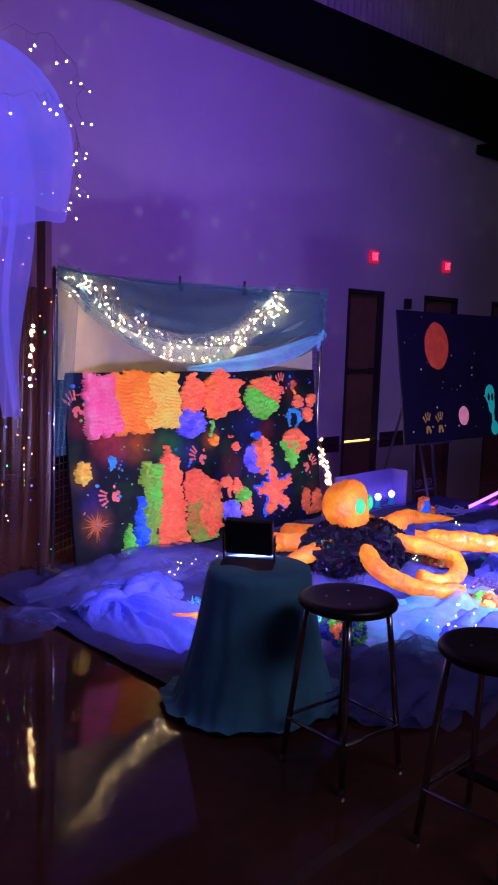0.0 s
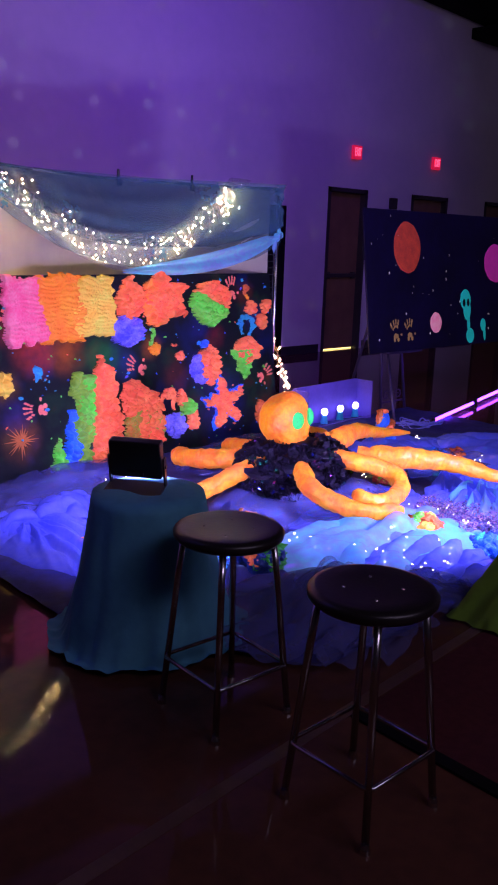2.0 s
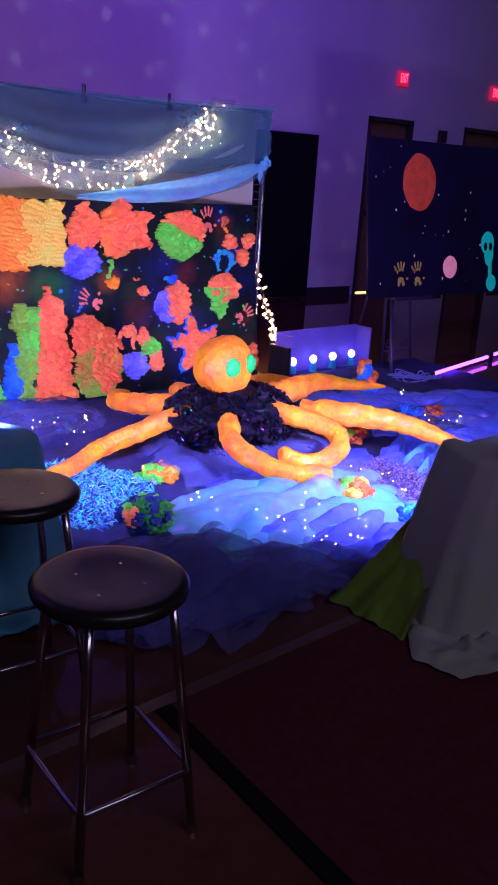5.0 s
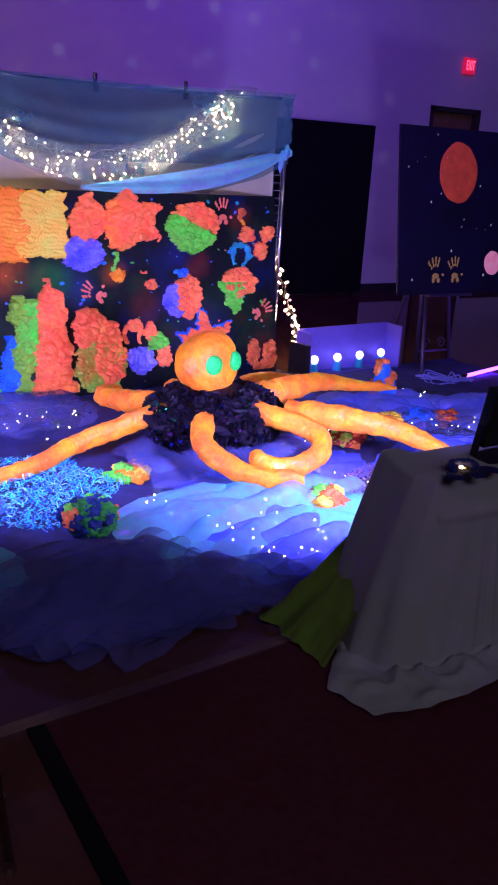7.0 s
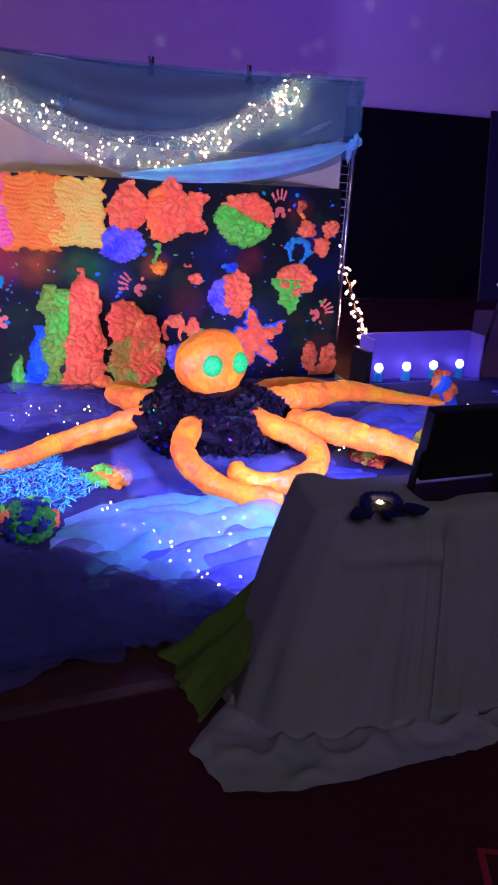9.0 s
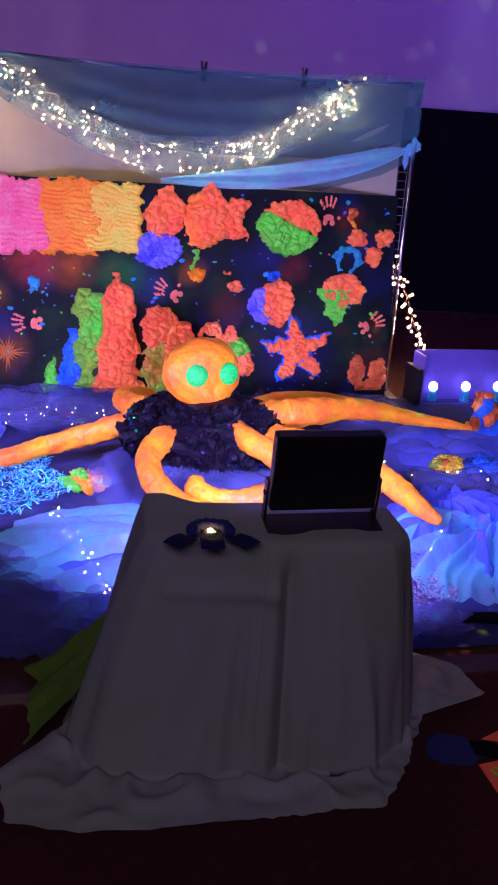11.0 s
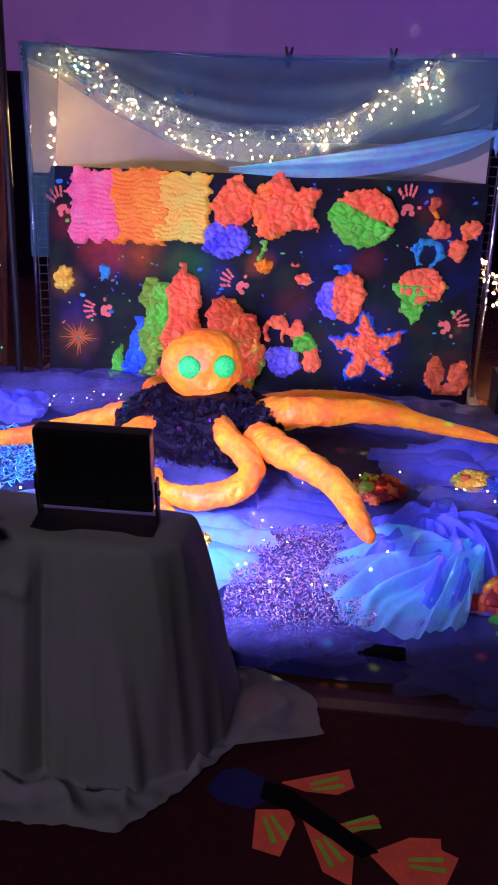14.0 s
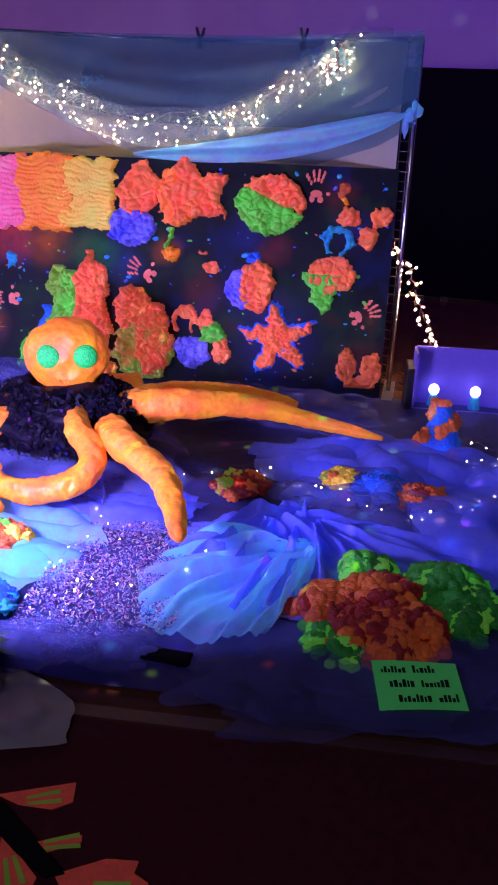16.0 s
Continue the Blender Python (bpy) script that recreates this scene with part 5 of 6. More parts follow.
def heap(name, mat, cx, cy, rx, ry, h, turn, seed, label, folds=7, lap=2.0, layers=2, rise=0.26, crossed=True):
    """Crumpled net in several see-through layers, gathered different ways."""
    bm = bmesh.new()
    for k in range(layers):
        across = k % 2 if crossed else 0
        a, b = (ry, rx) if across else (rx, ry)
        pleated(bm, cx + 0.03 * k, cy - 0.02 * k, a * (1 - 0.08 * k), b * (1 - 0.08 * k), h * (1 + 0.15 * k), turn + 90 * across + 24 * k, seed + 31 * k, folds * (b / ry) ** 0.5, lap, rise)
    return tagged(part(name, bm, mat, smooth=True), label, "net cloth", "crumpled nets")


def gathered(mat, cx, cy, rx, ry, h, turn, seed, label, folds=15, rise=0.06, focus=(-0.3, 0.1)):
    """Net bunched towards one point, with branching folds running out from it."""
    ca, sa = math.cos(radians(turn)), math.sin(radians(turn))
    n, rings = folds * 20, 54
    bm, rows = bmesh.new(), []
    for j in range(rings + 1):
        r = j / rings
        row = []
        for k in range(n):
            a = 2 * math.pi * k / n
            c, d = math.cos(a), math.sin(a)
            out = 1 + 0.22 * noise.noise(Vector((c * 1.6, d * 1.6, seed))) + 0.10 * noise.noise(Vector((c * 5, d * 5, seed)))
            x = rx * (focus[0] * (1 - r) + c * r * out)
            y = ry * (focus[1] * (1 - r) + d * r * out)
            p = Vector((c * 1.5, d * 1.5, r * 2.4 + seed))
            ph = folds * a + 2.6 * noise.noise(p) + 1.6 * noise.noise(p * 2.1 + Vector((5, 0, 2)))
            ridge = (0.5 + 0.5 * math.cos(ph)) ** 1.5 + 0.45 * (0.5 + 0.5 * math.cos(2 * ph + 4 * noise.noise(p * 1.7))) ** 2 * r
            big = 0.65 + 0.9 * noise.noise(Vector((c * 2, d * 2, r * 1.7 + seed * 3)))
            z = 0.022 + h * max(0.0, 1 - r * r) ** 0.7 * (0.6 + 0.6 * noise.noise(Vector((x * 5, y * 5, seed))))
            z += rise * min(1.0, 0.25 + 2.0 * r) * (1 - 0.6 * r ** 4) * ridge * max(0.1, big)
            row.append(bm.verts.new((cx + x * ca - y * sa, cy + x * sa + y * ca, z)))
        rows.append(row)
    for a, b in zip(rows, rows[1:]):
        for k in range(n):
            bm.faces.new((a[k], a[(k + 1) % n], b[(k + 1) % n], b[k]))
    bmesh.ops.remove_doubles(bm, verts=rows[0], dist=0.0005)
    return tagged(part("crumpled_net", bm, mat, smooth=True), label, "net cloth", "crumpled nets")


heap("crumpled_net", TULLE_LIT, 4.10, 2.72, 0.60, 0.36, 0.05, -6, 1, "pale blue net heap with the flood's light put into its colour", 3, 1.1, 2, 0.32, False)
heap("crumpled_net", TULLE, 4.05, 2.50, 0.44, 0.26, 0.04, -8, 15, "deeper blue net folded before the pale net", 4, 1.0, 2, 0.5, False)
gathered(TULLE_LIT, 5.16, 2.66, 0.25, 0.30, 0.05, 0, 2, "crumpled pale blue net heap with deep folds", 14, 0.075, (1.15, 1.0))
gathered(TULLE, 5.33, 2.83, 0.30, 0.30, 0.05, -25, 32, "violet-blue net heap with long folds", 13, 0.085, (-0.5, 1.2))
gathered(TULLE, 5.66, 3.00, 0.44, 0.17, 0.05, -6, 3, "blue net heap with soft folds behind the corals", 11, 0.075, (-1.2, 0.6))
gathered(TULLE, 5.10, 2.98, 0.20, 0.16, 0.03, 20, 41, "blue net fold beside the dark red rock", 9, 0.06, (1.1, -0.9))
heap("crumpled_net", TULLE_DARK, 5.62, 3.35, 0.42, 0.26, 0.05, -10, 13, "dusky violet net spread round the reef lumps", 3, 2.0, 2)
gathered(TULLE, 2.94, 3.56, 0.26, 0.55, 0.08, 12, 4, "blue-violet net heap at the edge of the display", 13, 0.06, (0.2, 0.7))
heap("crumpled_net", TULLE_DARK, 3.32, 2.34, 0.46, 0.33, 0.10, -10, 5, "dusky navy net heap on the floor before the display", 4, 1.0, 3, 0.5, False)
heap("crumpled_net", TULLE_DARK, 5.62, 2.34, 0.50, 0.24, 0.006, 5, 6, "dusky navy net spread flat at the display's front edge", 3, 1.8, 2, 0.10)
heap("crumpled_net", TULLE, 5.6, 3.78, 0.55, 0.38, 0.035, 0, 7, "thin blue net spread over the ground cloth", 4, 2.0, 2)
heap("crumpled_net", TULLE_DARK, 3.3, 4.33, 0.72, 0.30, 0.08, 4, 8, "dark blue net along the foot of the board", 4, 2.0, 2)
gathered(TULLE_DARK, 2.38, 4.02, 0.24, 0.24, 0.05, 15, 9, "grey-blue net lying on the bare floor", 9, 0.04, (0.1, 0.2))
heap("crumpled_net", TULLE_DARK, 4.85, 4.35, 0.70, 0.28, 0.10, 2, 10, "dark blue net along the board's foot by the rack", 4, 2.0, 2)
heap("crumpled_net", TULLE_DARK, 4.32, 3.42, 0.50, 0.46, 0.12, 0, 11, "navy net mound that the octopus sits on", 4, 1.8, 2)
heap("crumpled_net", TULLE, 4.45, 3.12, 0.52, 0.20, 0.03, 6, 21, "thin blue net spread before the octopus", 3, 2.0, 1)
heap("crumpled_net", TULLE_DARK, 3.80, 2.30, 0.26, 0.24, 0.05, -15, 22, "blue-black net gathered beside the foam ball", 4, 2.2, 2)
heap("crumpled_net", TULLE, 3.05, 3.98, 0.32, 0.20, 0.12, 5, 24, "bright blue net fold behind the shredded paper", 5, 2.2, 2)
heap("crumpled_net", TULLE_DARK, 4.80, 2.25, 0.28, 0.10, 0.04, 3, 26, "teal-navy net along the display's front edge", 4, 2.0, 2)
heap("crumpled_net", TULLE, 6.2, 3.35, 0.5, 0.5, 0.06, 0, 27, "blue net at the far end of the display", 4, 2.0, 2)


# ---------------------------------------------------------------- shredded paper, rocks and corals on the floor
def shred(name, mat, cx, cy, rx, ry, turn, n, length, width, h, seed, label, holes=None):
    """Loose strips strewn over an oval patch."""
    g = random.Random(seed)
    verts, faces = [], []
    ca, sa = math.cos(radians(turn)), math.sin(radians(turn))
    while len(faces) < n * 2:
        a, s = g.uniform(0, 2 * math.pi), math.sqrt(g.random())
        s *= 1 + 0.25 * noise.noise(Vector((math.cos(a) * 2, math.sin(a) * 2, seed)))
        px, py = rx * s * math.cos(a), ry * s * math.sin(a)
        c = Vector((cx + px * ca - py * sa, cy + px * sa + py * ca, 0.035 + h * (1 - min(1, s) ** 2) * g.uniform(0.3, 1.0) + g.uniform(0, 0.012)))
        m = Matrix.Translation(c) @ pose(0, 0, 0, g.uniform(-35, 35), g.uniform(-40, 40), g.uniform(0, 360))
        ln, w = length * g.uniform(0.5, 1.1), width * g.uniform(0.7, 1.2)
        i = len(verts)
        bend = g.uniform(-0.25, 0.25) * ln
        for x, z in ((-ln / 2, 0), (0, bend), (ln / 2, 0)):
            verts += [m @ Vector((x, -w / 2, z)), m @ Vector((x, w / 2, z))]
        faces += [(i, i + 2, i + 3, i + 1), (i + 2, i + 4, i + 5, i + 3)]
    me = bpy.data.meshes.new(name)
    me.from_pydata(verts, [], faces)
    me.materials.append(mat)
    return tagged(new(name, me), label, "shredded paper", kind="stuff")


def island_tint(m, colours, glow=0.0):
    """Gives each loose strip one of several colours."""
    nt = m.node_tree
    geo = nt.nodes.new("ShaderNodeNewGeometry")
    ramp = nt.nodes.new("ShaderNodeValToRGB")
    ramp.color_ramp.interpolation = "CONSTANT"
    els = ramp.color_ramp.elements
    while len(els) < len(colours):
        els.new(0.5)
    for k, c in enumerate(colours):
        els[k].position, els[k].color = k / len(colours), (*c, 1)
    nt.links.new(geo.outputs["Random Per Island"], ramp.inputs[0])
    b = nt.nodes["Principled BSDF"]
    nt.links.new(ramp.outputs[0], b.inputs["Base Color"])
    if glow:
        nt.links.new(ramp.outputs[0], b.inputs["Emission Color"])
        b.inputs["Emission Strength"].default_value = glow
    return m


# blue strips emit their colour, standing in for the floods' light on them
PAPER = island_tint(material("blue_shredded_paper", (0.1, 0.4, 1.0), 0.7, scale=20), [(0.03, 0.45, 1.0), (0.06, 0.75, 1.0), (0.15, 0.35, 1.0), (0.25, 0.70, 1.0), (0.02, 0.12, 0.7)], 0.25)
FOIL = island_tint(material("iridescent_film_shred", (0.5, 0.4, 0.7), 0.24, 0.5, scale=20), [(0.33, 0.22, 0.85), (0.66, 0.55, 0.9), (0.16, 0.11, 0.55), (0.72, 0.36, 0.62), (0.12, 0.08, 0.35), (0.9, 0.8, 0.8), (0.18, 0.35, 0.75)])
shred("shredded_paper", PAPER, 3.30, 3.36, 0.42, 0.40, 10, 3200, 0.036, 0.0045, 0.03, 31, "bright blue shredded paper strewn on the ground cloth")
shred("iridescent_shred", FOIL, 4.84, 2.66, 0.27, 0.44, 0, 9500, 0.015, 0.0038, 0.02, 32, "glittering iridescent film shred strewn on the ground cloth")


def rock(name, m, r, squash, mats, label, category="rock", n=26, seed=0, size=0.45):
    """A foam rock: a core with lumps in several paints, each paint one part."""
    g = random.Random(seed)
    root = empty(name, m, label, category)
    part("core", lumps(bmesh.new(), [(0, 0, r * squash * 0.75, r * 0.85, r * 0.8, r * squash * 0.75)], 3, seed, 0.3), mats[0], root, smooth=True)
    for k in range(n):
        a, t = g.uniform(0, 2 * math.pi), g.uniform(-0.3, 1.0)
        w = math.sqrt(max(0.04, 1 - t * t))
        rr = r * size * g.uniform(0.6, 1.1)
        tone = int((math.sin(a * 1.0 + seed) * 0.5 + 0.5 + g.uniform(-0.2, 0.2)) * len(mats)) % len(mats)
        spot = (r * 0.85 * w * math.cos(a), r * 0.8 * w * math.sin(a), max(rr * 0.35, r * squash * (0.7 + 0.7 * t)), rr, rr * g.uniform(0.7, 1), rr * g.uniform(0.6, 0.9))
        part("foam_lump", lumps(bmesh.new(), [spot], 3, seed + k * 1.7, 0.9), mats[tone], root, smooth=True)
    return root


rock("foam_ball", pose(3.415, 2.81, 0.04), 0.105, 0.95, [NAVYFOAM, GREEN, NAVYFOAM, RED, NAVYFOAM, DARKGREEN], "lumpy foam rock in navy, green, red and yellow", n=60, seed=3, size=0.30)
rock("painted_shell", pose(3.80, 3.36, 0.012), 0.085, 0.55, [TANGERINE, YELLOW, TANGERINE, GREEN], "orange and yellow painted shell rock on the cloth", n=22, seed=4, size=0.4)
rock("foam_rock", pose(5.06, 3.40, 0.012), 0.105, 0.5, [DARKRED, RUST, DARKRED, OLIVE], "dark red foam rock on the ground cloth", n=40, seed=5, size=0.28)
rock("foam_rock", pose(4.42, 2.68, 0.055), 0.085, 0.55, [RUST, YELLOW, RED, GREEN], "pale speckled shell rock half under the net", n=24, seed=6, size=0.35)
rock("foam_rock", pose(4.50, 2.36, 0.0), 0.11, 0.6, [BLUE, TEAL, NAVYFOAM, TEAL], "blue and teal foam rock at the edge of the shred", n=36, seed=7, size=0.3)
rock("foam_rock", pose(5.38, 2.60, 0.0), 0.05, 0.7, [DARKRED, DARKRED], "small dark red rock beside the corals", n=14, seed=8, size=0.4)
def piped(m, mounds, tones, label, n, seed):
    """A coral of piped foam: short wriggling strings heaped over low mounds, (x, y, r, h) each."""
    g = random.Random(seed)
    root = empty("foam_coral", m, label, "coral", "corals")
    part("core", lumps(bmesh.new(), [(x, y, h * 0.35, r * 0.9, r * 0.9, h * 0.55) for x, y, r, h in mounds], 3, seed, 0.3), tones[-1], root, smooth=True)
    meshes = [bmesh.new() for t in tones]
    for k in range(n):
        x, y, r, h = g.choice(mounds)
        a, d = g.uniform(0, 2 * math.pi), math.sqrt(g.random())
        px, py, way = x + r * d * math.cos(a), y + r * d * math.sin(a), g.uniform(0, 2 * math.pi)
        pts = []
        for j in range(7):
            e = max(0.0, 1 - ((px - x) ** 2 + (py - y) ** 2) / (r * 1.12) ** 2)
            pts.append((px, py, 0.014 + h * math.sqrt(e) + g.uniform(-0.006, 0.010)))
            way += g.uniform(-0.9, 0.9)
            px, py = px + 0.011 * math.cos(way), py + 0.011 * math.sin(way)
        w = g.uniform(0.013, 0.024)
        tone = min(len(tones) - 1, int(abs(noise.noise(Vector((px * 7 + seed, py * 7, 0)))) * 2.6 * len(tones)))
        tube(meshes[tone], pts, [w * q for q in (0.55, 0.9, 1.0, 1.05, 1.0, 0.85, 0.5)], 9, 0.45, k)
    for bm, tone in zip(meshes, tones):
        part("piped_foam", bm, tone, root, smooth=True)
    return root


piped(pose(5.62, 2.60, 0.01), ((-0.10, 0.0, 0.10, 0.07), (0.0, -0.09, 0.09, 0.06), (0.04, 0.06, 0.12, 0.10), (0.13, -0.05, 0.10, 0.07), (0.09, -0.16, 0.06, 0.05), (-0.13, 0.06, 0.05, 0.05)), [RUST, RUST, DARKRED], "wrinkled rust-orange piped foam coral on the navy net", 330, 9)
piped(pose(5.87, 2.74, 0.01), ((0.0, 0.05, 0.10, 0.09), (0.07, -0.03, 0.09, 0.06), (-0.06, 0.07, 0.08, 0.08), (0.03, -0.10, 0.07, 0.05)), [GREEN, DARKGREEN, DARKGREEN], "wrinkled green piped foam coral beside the orange one", 220, 10)
piped(pose(5.59, 2.82, 0.01), ((0.0, 0.0, 0.06, 0.09), (0.06, 0.01, 0.05, 0.07)), [GREEN, DARKGREEN], "small green piped foam coral behind the orange one", 70, 11)
piped(pose(5.52, 2.47, 0.01), ((0.0, 0.0, 0.04, 0.03), (0.06, -0.05, 0.035, 0.03)), [GREEN, DARKGREEN], "low green foam fringe at the orange coral's foot", 40, 16)
rock("foam_reef", pose(5.45, 3.52, 0.035), 0.085, 0.6, [YELLOW, RUST, OLIVE], "ochre foam reef lump among blue net", "coral", n=36, seed=12, size=0.28)
rock("foam_reef", pose(5.60, 3.46, 0.035), 0.105, 0.6, [BLUE, NAVYFOAM, BLUE], "blue foam reef lump among blue net", "coral", n=40, seed=13, size=0.28)
rock("foam_reef", pose(5.76, 3.42, 0.035), 0.095, 0.6, [RUST, DARKRED, RUST], "rust foam reef lump among blue net", "coral", n=40, seed=14, size=0.28)
volcano = empty("foam_volcano", pose(5.83, 4.08, 0), "small blue cone volcano with red foam lava", "sculpture")
bm = bmesh.new()
tube(bm, smooth_path([(0, 0, 0.0), (0, 0, 0.06), (0.005, 0, 0.16), (0, 0, 0.26)], 5), [0.15 - 0.122 * (k / 15) ** 0.75 for k in range(16)], 26, 0.35, 2)
part("cone", bm, BLUE, volcano, smooth=True)
g = random.Random(3)
for k in range(11):
    t, a = g.uniform(0.15, 0.95), g.uniform(0, 2 * math.pi)
    r = (0.15 - 0.122 * t ** 0.75) * 0.97
    part("lava", lumps(bmesh.new(), [(r * math.cos(a), r * math.sin(a), 0.26 * t, 0.026, 0.024, 0.034)], 3, 2 + k, 0.8), RUST if k % 3 else RED, volcano, smooth=True)
lip = [(0.02 * math.cos(k), 0.02 * math.sin(k), 0.262, 0.016, 0.016, 0.014) for k in range(6)]
part("crater_rim", lumps(bmesh.new(), lip, 2, 4, 0.6), RED, volcano, smooth=True)

# fairy lights on fine wire over the cloths
tiny = bulb_me.copy()
tiny.materials.clear()
tiny.materials.append(TINYBULB)
bulb_me = tiny
for k, (pts, n) in enumerate(((((3.05, 4.10, 0.09), (3.28, 4.03, 0.10), (3.45, 4.15, 0.11), (3.60, 4.25, 0.12), (3.85, 4.18, 0.12), (3.60, 3.95, 0.08)), 22),
                              (((3.70, 2.95, 0.11), (3.76, 2.80, 0.13), (3.85, 2.55, 0.14), (3.90, 2.38, 0.13), (4.05, 2.30, 0.10), (4.20, 2.42, 0.13), (4.05, 2.60, 0.15), (4.35, 2.75, 0.13)), 34),
                              (((4.62, 3.55, 0.06), (4.85, 3.45, 0.06), (5.05, 3.62, 0.06), (5.25, 3.50, 0.09), (5.45, 3.25, 0.16), (5.7, 3.2, 0.15), (5.9, 3.35, 0.09), (6.05, 3.6, 0.07)), 30),
                              (((5.95, 4.2, 0.07), (6.1, 4.0, 0.07), (5.95, 3.85, 0.08), (6.15, 3.75, 0.07), (6.35, 3.9, 0.06), (6.5, 3.7, 0.06)), 20),
                              (((4.75, 3.25, 0.06), (4.62, 3.0, 0.07), (4.75, 2.85, 0.09), (4.65, 2.6, 0.10), (4.9, 2.5, 0.10), (5.15, 2.75, 0.18)), 18))):
    string_lights("fairy_lights", pts, n, 0.05, 0.42, "tiny warm fairy lights on fine wire over the net", 40 + k, True, 0.0005)

# ---------------------------------------------------------------- fish cut-out, name card, small things
fish = empty("paper_fish", pose(4.95, 1.64, 0.007), "flat paper fish with a blue head and striped red fins", "paper fish")


def cutout(name, pts, mat, parent, z=0.0, h=0.003, label=""):
    bm = bmesh.new()
    a = [bm.verts.new((x - 4.95, y - 1.64, z + h)) for x, y in pts]
    b = [bm.verts.new((x - 4.95, y - 1.64, z)) for x, y in pts]
    bm.faces.new(a)
    bm.faces.new(b[::-1])
    for k in range(len(pts)):
        bm.faces.new((a[k], b[k], b[(k + 1) % len(pts)], a[(k + 1) % len(pts)]))
    return part(name, bm, mat, parent, label)


# fin, marker and card colours include some emission to imitate blacklit paper
FIN = material("coral_fluorescent_paper", (0.80, 0.10, 0.06), 0.8, scale=20, amount=0.6, glow=0.10)
STRIPE = material("green_fluorescent_marker", (0.30, 0.50, 0.05), 0.8, scale=20, glow=0.08)
FELTBLUE = material("blue_paper", (0.02, 0.03, 0.22), 0.8, scale=20)
cutout("head", ((4.735, 1.66), (4.755, 1.72), (4.80, 1.745), (4.86, 1.72), (4.885, 1.66), (4.84, 1.62), (4.77, 1.63)), FELTBLUE, fish, label="blue paper head")
cutout("spine", ((4.86, 1.705), (4.91, 1.70), (4.98, 1.655), (5.06, 1.60), (5.125, 1.555), (5.09, 1.535), (5.0, 1.585), (4.93, 1.63), (4.86, 1.655)), BLACKCLOTH, fish, 0.004, label="black paper backbone")
fins = (((4.90, 1.715), (5.05, 1.79), (5.065, 1.735), (5.03, 1.705), (4.955, 1.70)),
        ((4.855, 1.62), (4.925, 1.635), (4.945, 1.60), (4.925, 1.505), (4.865, 1.515)),
        ((4.955, 1.625), (5.00, 1.59), (5.075, 1.535), (5.075, 1.46), (5.015, 1.485)),
        ((5.035, 1.615), (5.12, 1.655), (5.125, 1.64), (5.065, 1.595)),
        ((5.105, 1.55), (5.19, 1.61), (5.255, 1.62), (5.255, 1.59), (5.29, 1.575), (5.265, 1.51), (5.24, 1.44), (5.18, 1.475)))
for f in fins:
    fin = cutout("fin", f, FIN, fish, 0.001, label="coral red paper fin with green strokes")
    c = Vector((sum(p[0] for p in f) / len(f), sum(p[1] for p in f) / len(f)))
    far = max((Vector(p) for p in f), key=lambda p: (p - Vector(f[0])).length)
    d = (far - Vector(f[0])).normalized()
    w = Vector((-d.y, d.x))
    for off in (-0.016, 0.012):
        p, q = c - d * 0.035 + w * off * 0.6, c + d * 0.038 + w * off
        cutout("stroke", [tuple(p - w * 0.004), tuple(q - w * 0.006), tuple(q + w * 0.006), tuple(p + w * 0.004)], STRIPE, fin, 0.0045, 0.0008)
NOTE = material("green_note_paper", (0.10, 0.75, 0.16), 0.8, other=(0.07, 0.6, 0.12), scale=6, amount=0.5, glow=0.10)
INK = material("black_marker", (0.01, 0.02, 0.01), 0.7, scale=20)
card = empty("name_card", pose(5.785, 2.262, 0.068, 14, 0, 14), "bright green paper card with three handwritten lines", "card")
bm = sheet_mesh(12, 8, lambda u, v: Vector(((u - 0.5) * 0.225, (v - 0.5) * 0.155, 0.006 * math.sin(u * 3.1 + v))))
part("paper", bm, NOTE, card)
g = random.Random(31)
for row, words in enumerate(((0.062, 0.058), (0.060, 0.072), (0.078, 0.050))):
    x = -0.092 + row * 0.016
    for wd in words:
        end = x + wd
        while x < end:
            w, h = g.uniform(0.005, 0.010), g.uniform(0.010, 0.024)
            base = 0.036 - row * 0.046
            part("ink_bar", boxes((x, base, 0.0075, x + w, base + h, 0.0082)), INK, card)
            x += w + 0.003
        x += 0.016
# made-up black block with a cord, imitating the dark gap under the net
blk = empty("cable_box", pose(5.11, 2.27, 0), "small black block standing in for the shaded gap under the cloth's edge", "cable box")
part("housing", boxes((-0.07, -0.025, 0, 0.07, 0.03, 0.036), bevel=0.008), BLACKCLOTH, blk)
part("cord", tube(bmesh.new(), smooth_path([(0.07, 0.0, 0.02), (0.15, 0.03, 0.02), (0.25, 0.1, 0.02)], 6), 0.005, 6), BLACK, blk)

# fabric ring with three flaps and a small lamp, on the white table
ringm = empty("fabric_rosette", pose(4.175, 1.712, 0.583), "dark blue gathered fabric ring with three tails on the tablecloth", "rosette")
pts = [(0.040 * math.cos(a), 0.034 * math.sin(a), 0.014) for a in np.linspace(-0.35, math.pi + 0.35, 26)]
part("ring", tube(bmesh.new(), pts, [0.014 * (1 + 0.15 * math.sin(k * 2.4)) for k in range(26)], 10, 0.3), FELTBLUE, ringm, smooth=True)
for ang, x in ((-42, -0.048), (0, 0.0), (40, 0.048)):
    bm = sheet_mesh(6, 6, lambda u, v: Vector(((u - 0.5) * 0.052, -v * 0.062, 0.006 + 0.004 * math.sin(v * 3))))
    bmesh.ops.solidify(bm, geom=bm.faces[:], thickness=0.003)
    t = part("tail", bm, FELTBLUE, ringm)
    t.matrix_basis = pose(x, -0.018, 0.002, 0, 0, ang)
lampm = empty("tea_light", pose(4.175, 1.719, 0.582), "small warm battery tea light inside the fabric ring", "tea light")
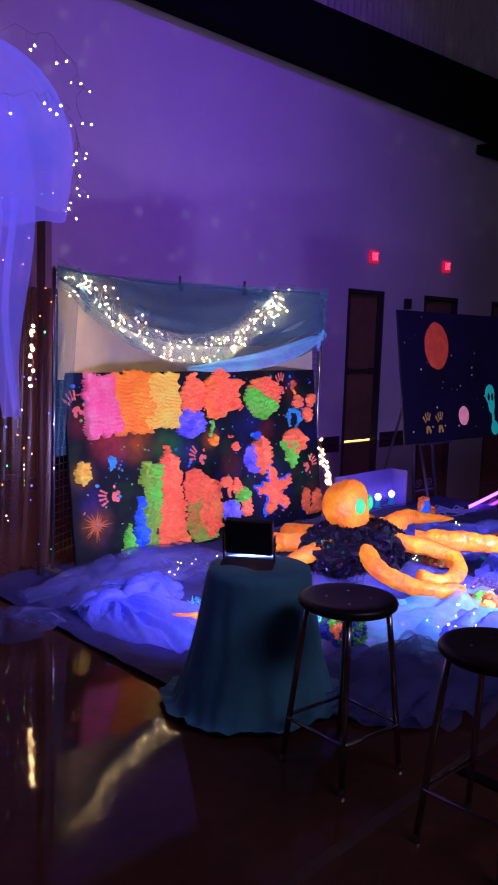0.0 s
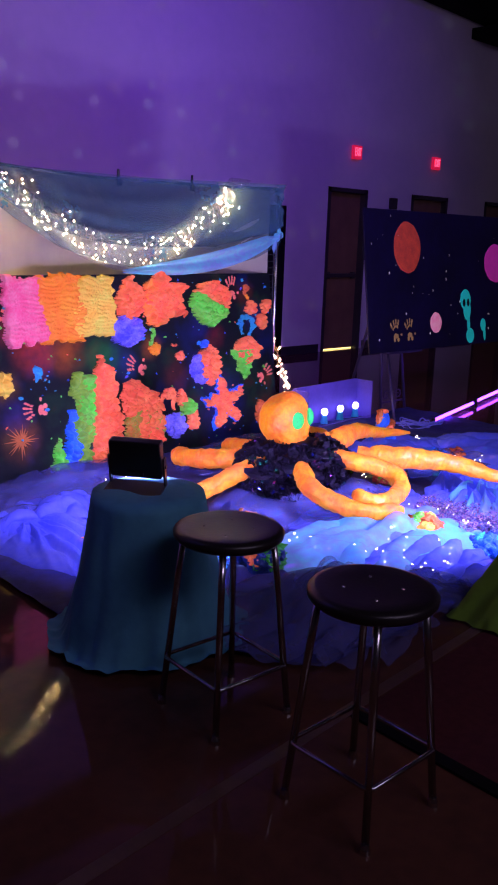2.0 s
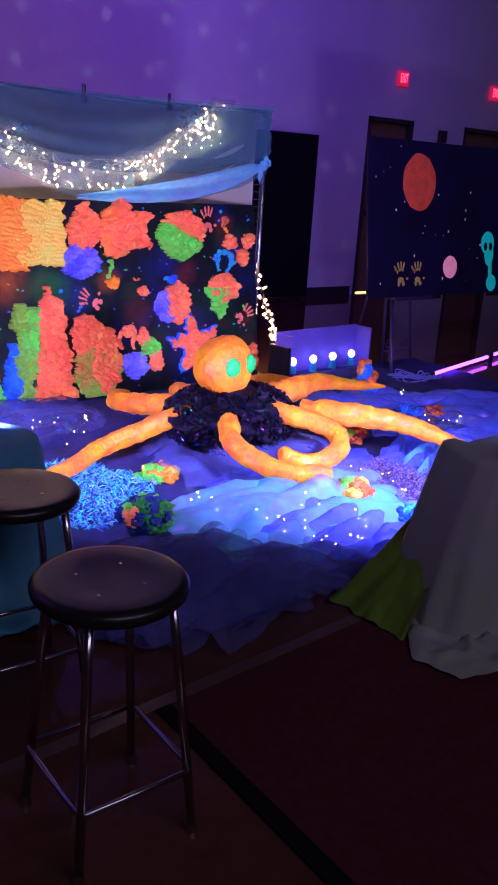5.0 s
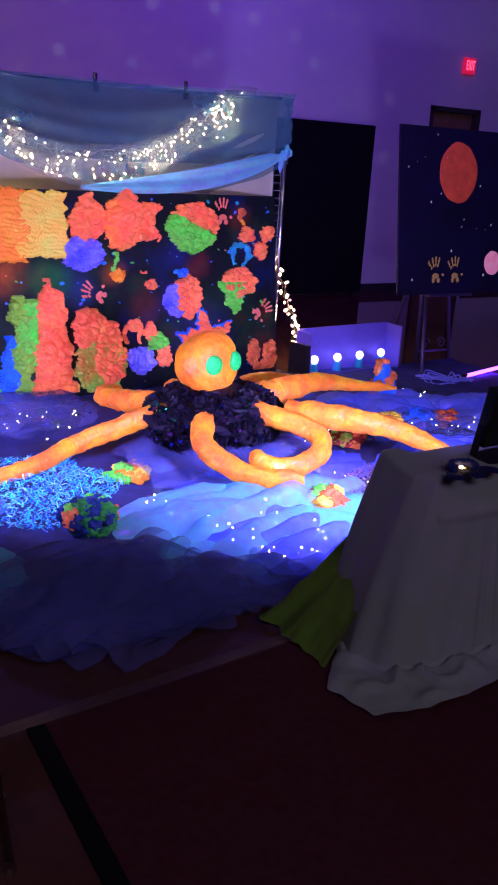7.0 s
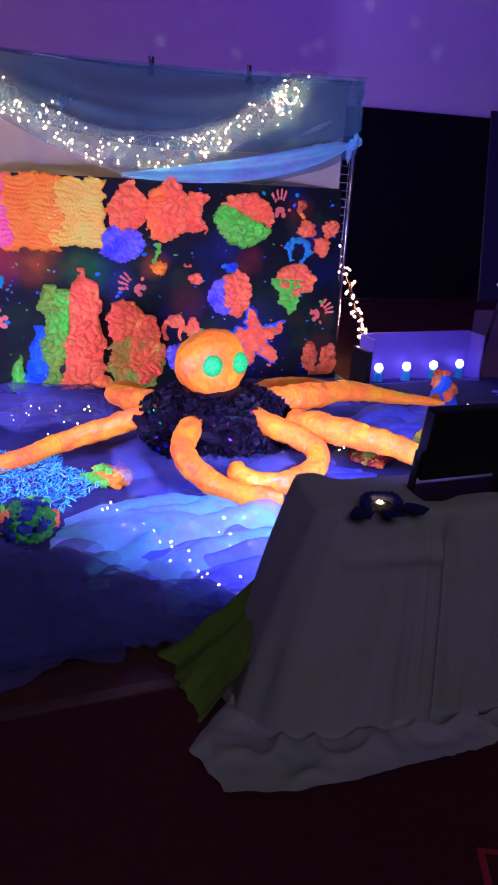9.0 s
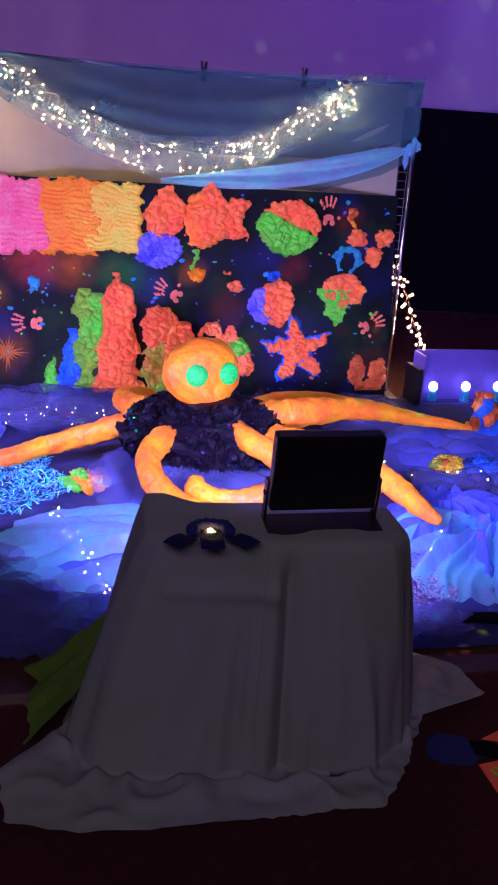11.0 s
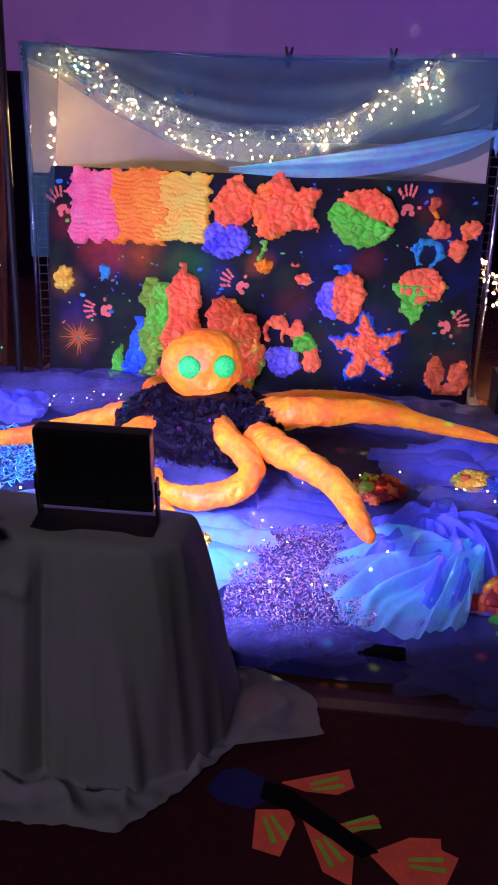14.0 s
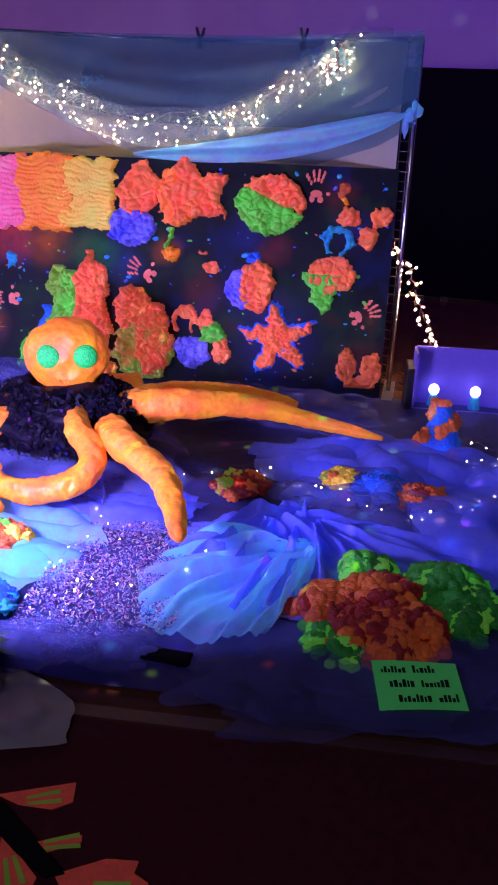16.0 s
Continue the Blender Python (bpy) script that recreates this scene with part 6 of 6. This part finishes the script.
part("body", tube(bmesh.new(), [(0, 0, 0), (0, 0, 0.006), (0, 0, 0.010)], [0.015, 0.015, 0.014], 18), WHITECLOTH, lampm)
part("flame", lumps(bmesh.new(), [(0, 0, 0.012, 0.007, 0.007, 0.004)], 2, 0, 0), glowing("amber_flame", (1.0, 0.55, 0.12), 30.0), lampm, smooth=True)

# ---------------------------------------------------------------- jellyfish and film curtain
jelly = empty("hanging_jellyfish", pose(1.66, 2.96, 0), "hanging jellyfish of blue-violet net with fairy lights", "hanging decoration")
# strong emission in the net stands in for the light falling on it
TULLE_JELLY = material("glowing_violet_blue_tulle", (0.16, 0.16, 0.95), 0.8, other=(0.35, 0.18, 0.95), scale=3, amount=0.8, clear=0.40, glow=0.75)


def dome(u, v):
    a = 2 * math.pi * u
    t = v * 1.85
    r = 0.35 * math.sin(min(t, 1.57)) * (1 + 0.06 * noise.noise(Vector((math.cos(a) * 2, math.sin(a) * 2, v * 3)))) * (1 - 0.25 * max(0, t - 1.57))
    return Vector((r * math.cos(a), r * math.sin(a), 2.34 - 0.36 * (1 - math.cos(min(t, 1.57))) - 0.60 * max(0, t - 1.57) + 0.03 * math.sin(a * 7) * max(0, v - 0.7)))


part("bell", sheet_mesh(60, 24, dome), TULLE_JELLY, jelly, "blue-violet net bell with emission in place of light", smooth=True)
g = random.Random(17)
for k in range(7):
    a = k * 0.9
    x0, y0, low, w = 0.17 * math.cos(a), 0.17 * math.sin(a), g.uniform(0.85, 1.5), g.uniform(0.06, 0.11)
    bm = sheet_mesh(10, 30, lambda u, v: Vector((x0 + (u - 0.5) * 2 * w * (1 - 0.4 * v) * math.cos(a + 1.2) + 0.02 * math.sin(v * 7 + a), y0 + (u - 0.5) * 2 * w * (1 - 0.4 * v) * math.sin(a + 1.2) + 0.02 * math.sin(u * 9 + v * 4), 2.15 + (low - 2.15) * v)))
    part("streamer", bm, TULLE_JELLY, jelly, "hanging net streamer with emission in place of light", smooth=True)
part("cord", tube(bmesh.new(), [(0, 0, 2.29), (0, 0, 4.5), (0, 0, 7.0)], 0.003, 5), BLACK, jelly)
string_lights("fairy_lights", [(1.66 + 0.37 * math.cos(a), 2.96 + 0.36 * math.sin(a), z) for a, z in ((-2.6, 1.95), (-1.9, 2.05), (-1.2, 2.12), (-0.6, 2.0), (0.0, 1.9), (-0.5, 2.18), (-1.3, 2.28), (-2.1, 2.2))], 40, 0.07, 0.42, "tiny warm fairy lights around the hanging jellyfish", 60, True, 0.0005)
FILM = material("clear_bronze_film", (0.15, 0.05, 0.025), 0.3, other=(0.06, 0.02, 0.024), scale=3, amount=0.9, clear=0.38, spec=0.8)


def film(u, v):
    x = 1.75 + u * 1.20
    return Vector((x - 0.05 * v ** 3 * u, 4.62 + 0.05 * math.sin(u * 21 + 1.5 * v) + 0.02 * math.sin(u * 50), 2.42 - v * 2.32))


drape("film_curtain", FILM, film, 90, 30, "crinkled clear bronze film curtain hanging to the floor", "curtain")
crod = empty("curtain_rod", pose(1.7, 4.66, 0), "black stand holding up the film curtain", "stand")
for xx in (0.0, 1.22):
    part("pole", tube(bmesh.new(), [(xx, 0.05, 0.0), (xx, 0.05, 1.2), (xx, 0.05, 2.43)], 0.018 + 0.006 * (xx > 1), 10), BLACK, crod)
part("crossbar", tube(bmesh.new(), [(0, 0.05, 2.43), (0.6, 0.05, 2.43), (1.22, 0.05, 2.43)], 0.012, 8), BLACK, crod)
g = random.Random(19)
dots = [glowing("dot_%s" % nm, c, 5.0) for nm, c in (("orange", (1.0, 0.25, 0.03)), ("blue", (0.08, 0.1, 1.0)), ("green", (0.05, 0.8, 0.2)), ("white", (1, 0.8, 0.6)))]
dot_set = empty("colour_lights", pose(0, 0, 0), "scattered coloured micro lights on the film curtain", "string lights")
for k in range(110):
    x = g.uniform(2.0, 2.92)
    b = part("bulb", lumps(bmesh.new(), [(0, 0, 0, 0.005, 0.004, 0.006)], 1, 0, 0), dots[min(3, int(g.random() * 4.5))], dot_set)
    b.matrix_basis = Matrix.Translation((x, 4.55, g.uniform(0.2, 2.3))) @ Matrix.Scale(g.uniform(0.5, 1.2), 4)

tape = empty("floor_tape", pose(4.22, 1.20, 0.0065), "bent piece of red tape on the carpet", "tape")
for q in (((4.175, 1.11), (4.19, 1.105), (4.232, 1.20), (4.217, 1.206)), ((4.232, 1.20), (4.36, 1.14), (4.354, 1.126), (4.228, 1.187))):
    t = cutout("strip", [(x + 4.95 - 4.22, y + 1.64 - 1.20) for x, y in q], material("red_tape", (0.5, 0.03, 0.05), 0.6, scale=20), tape, 0, 0.001)
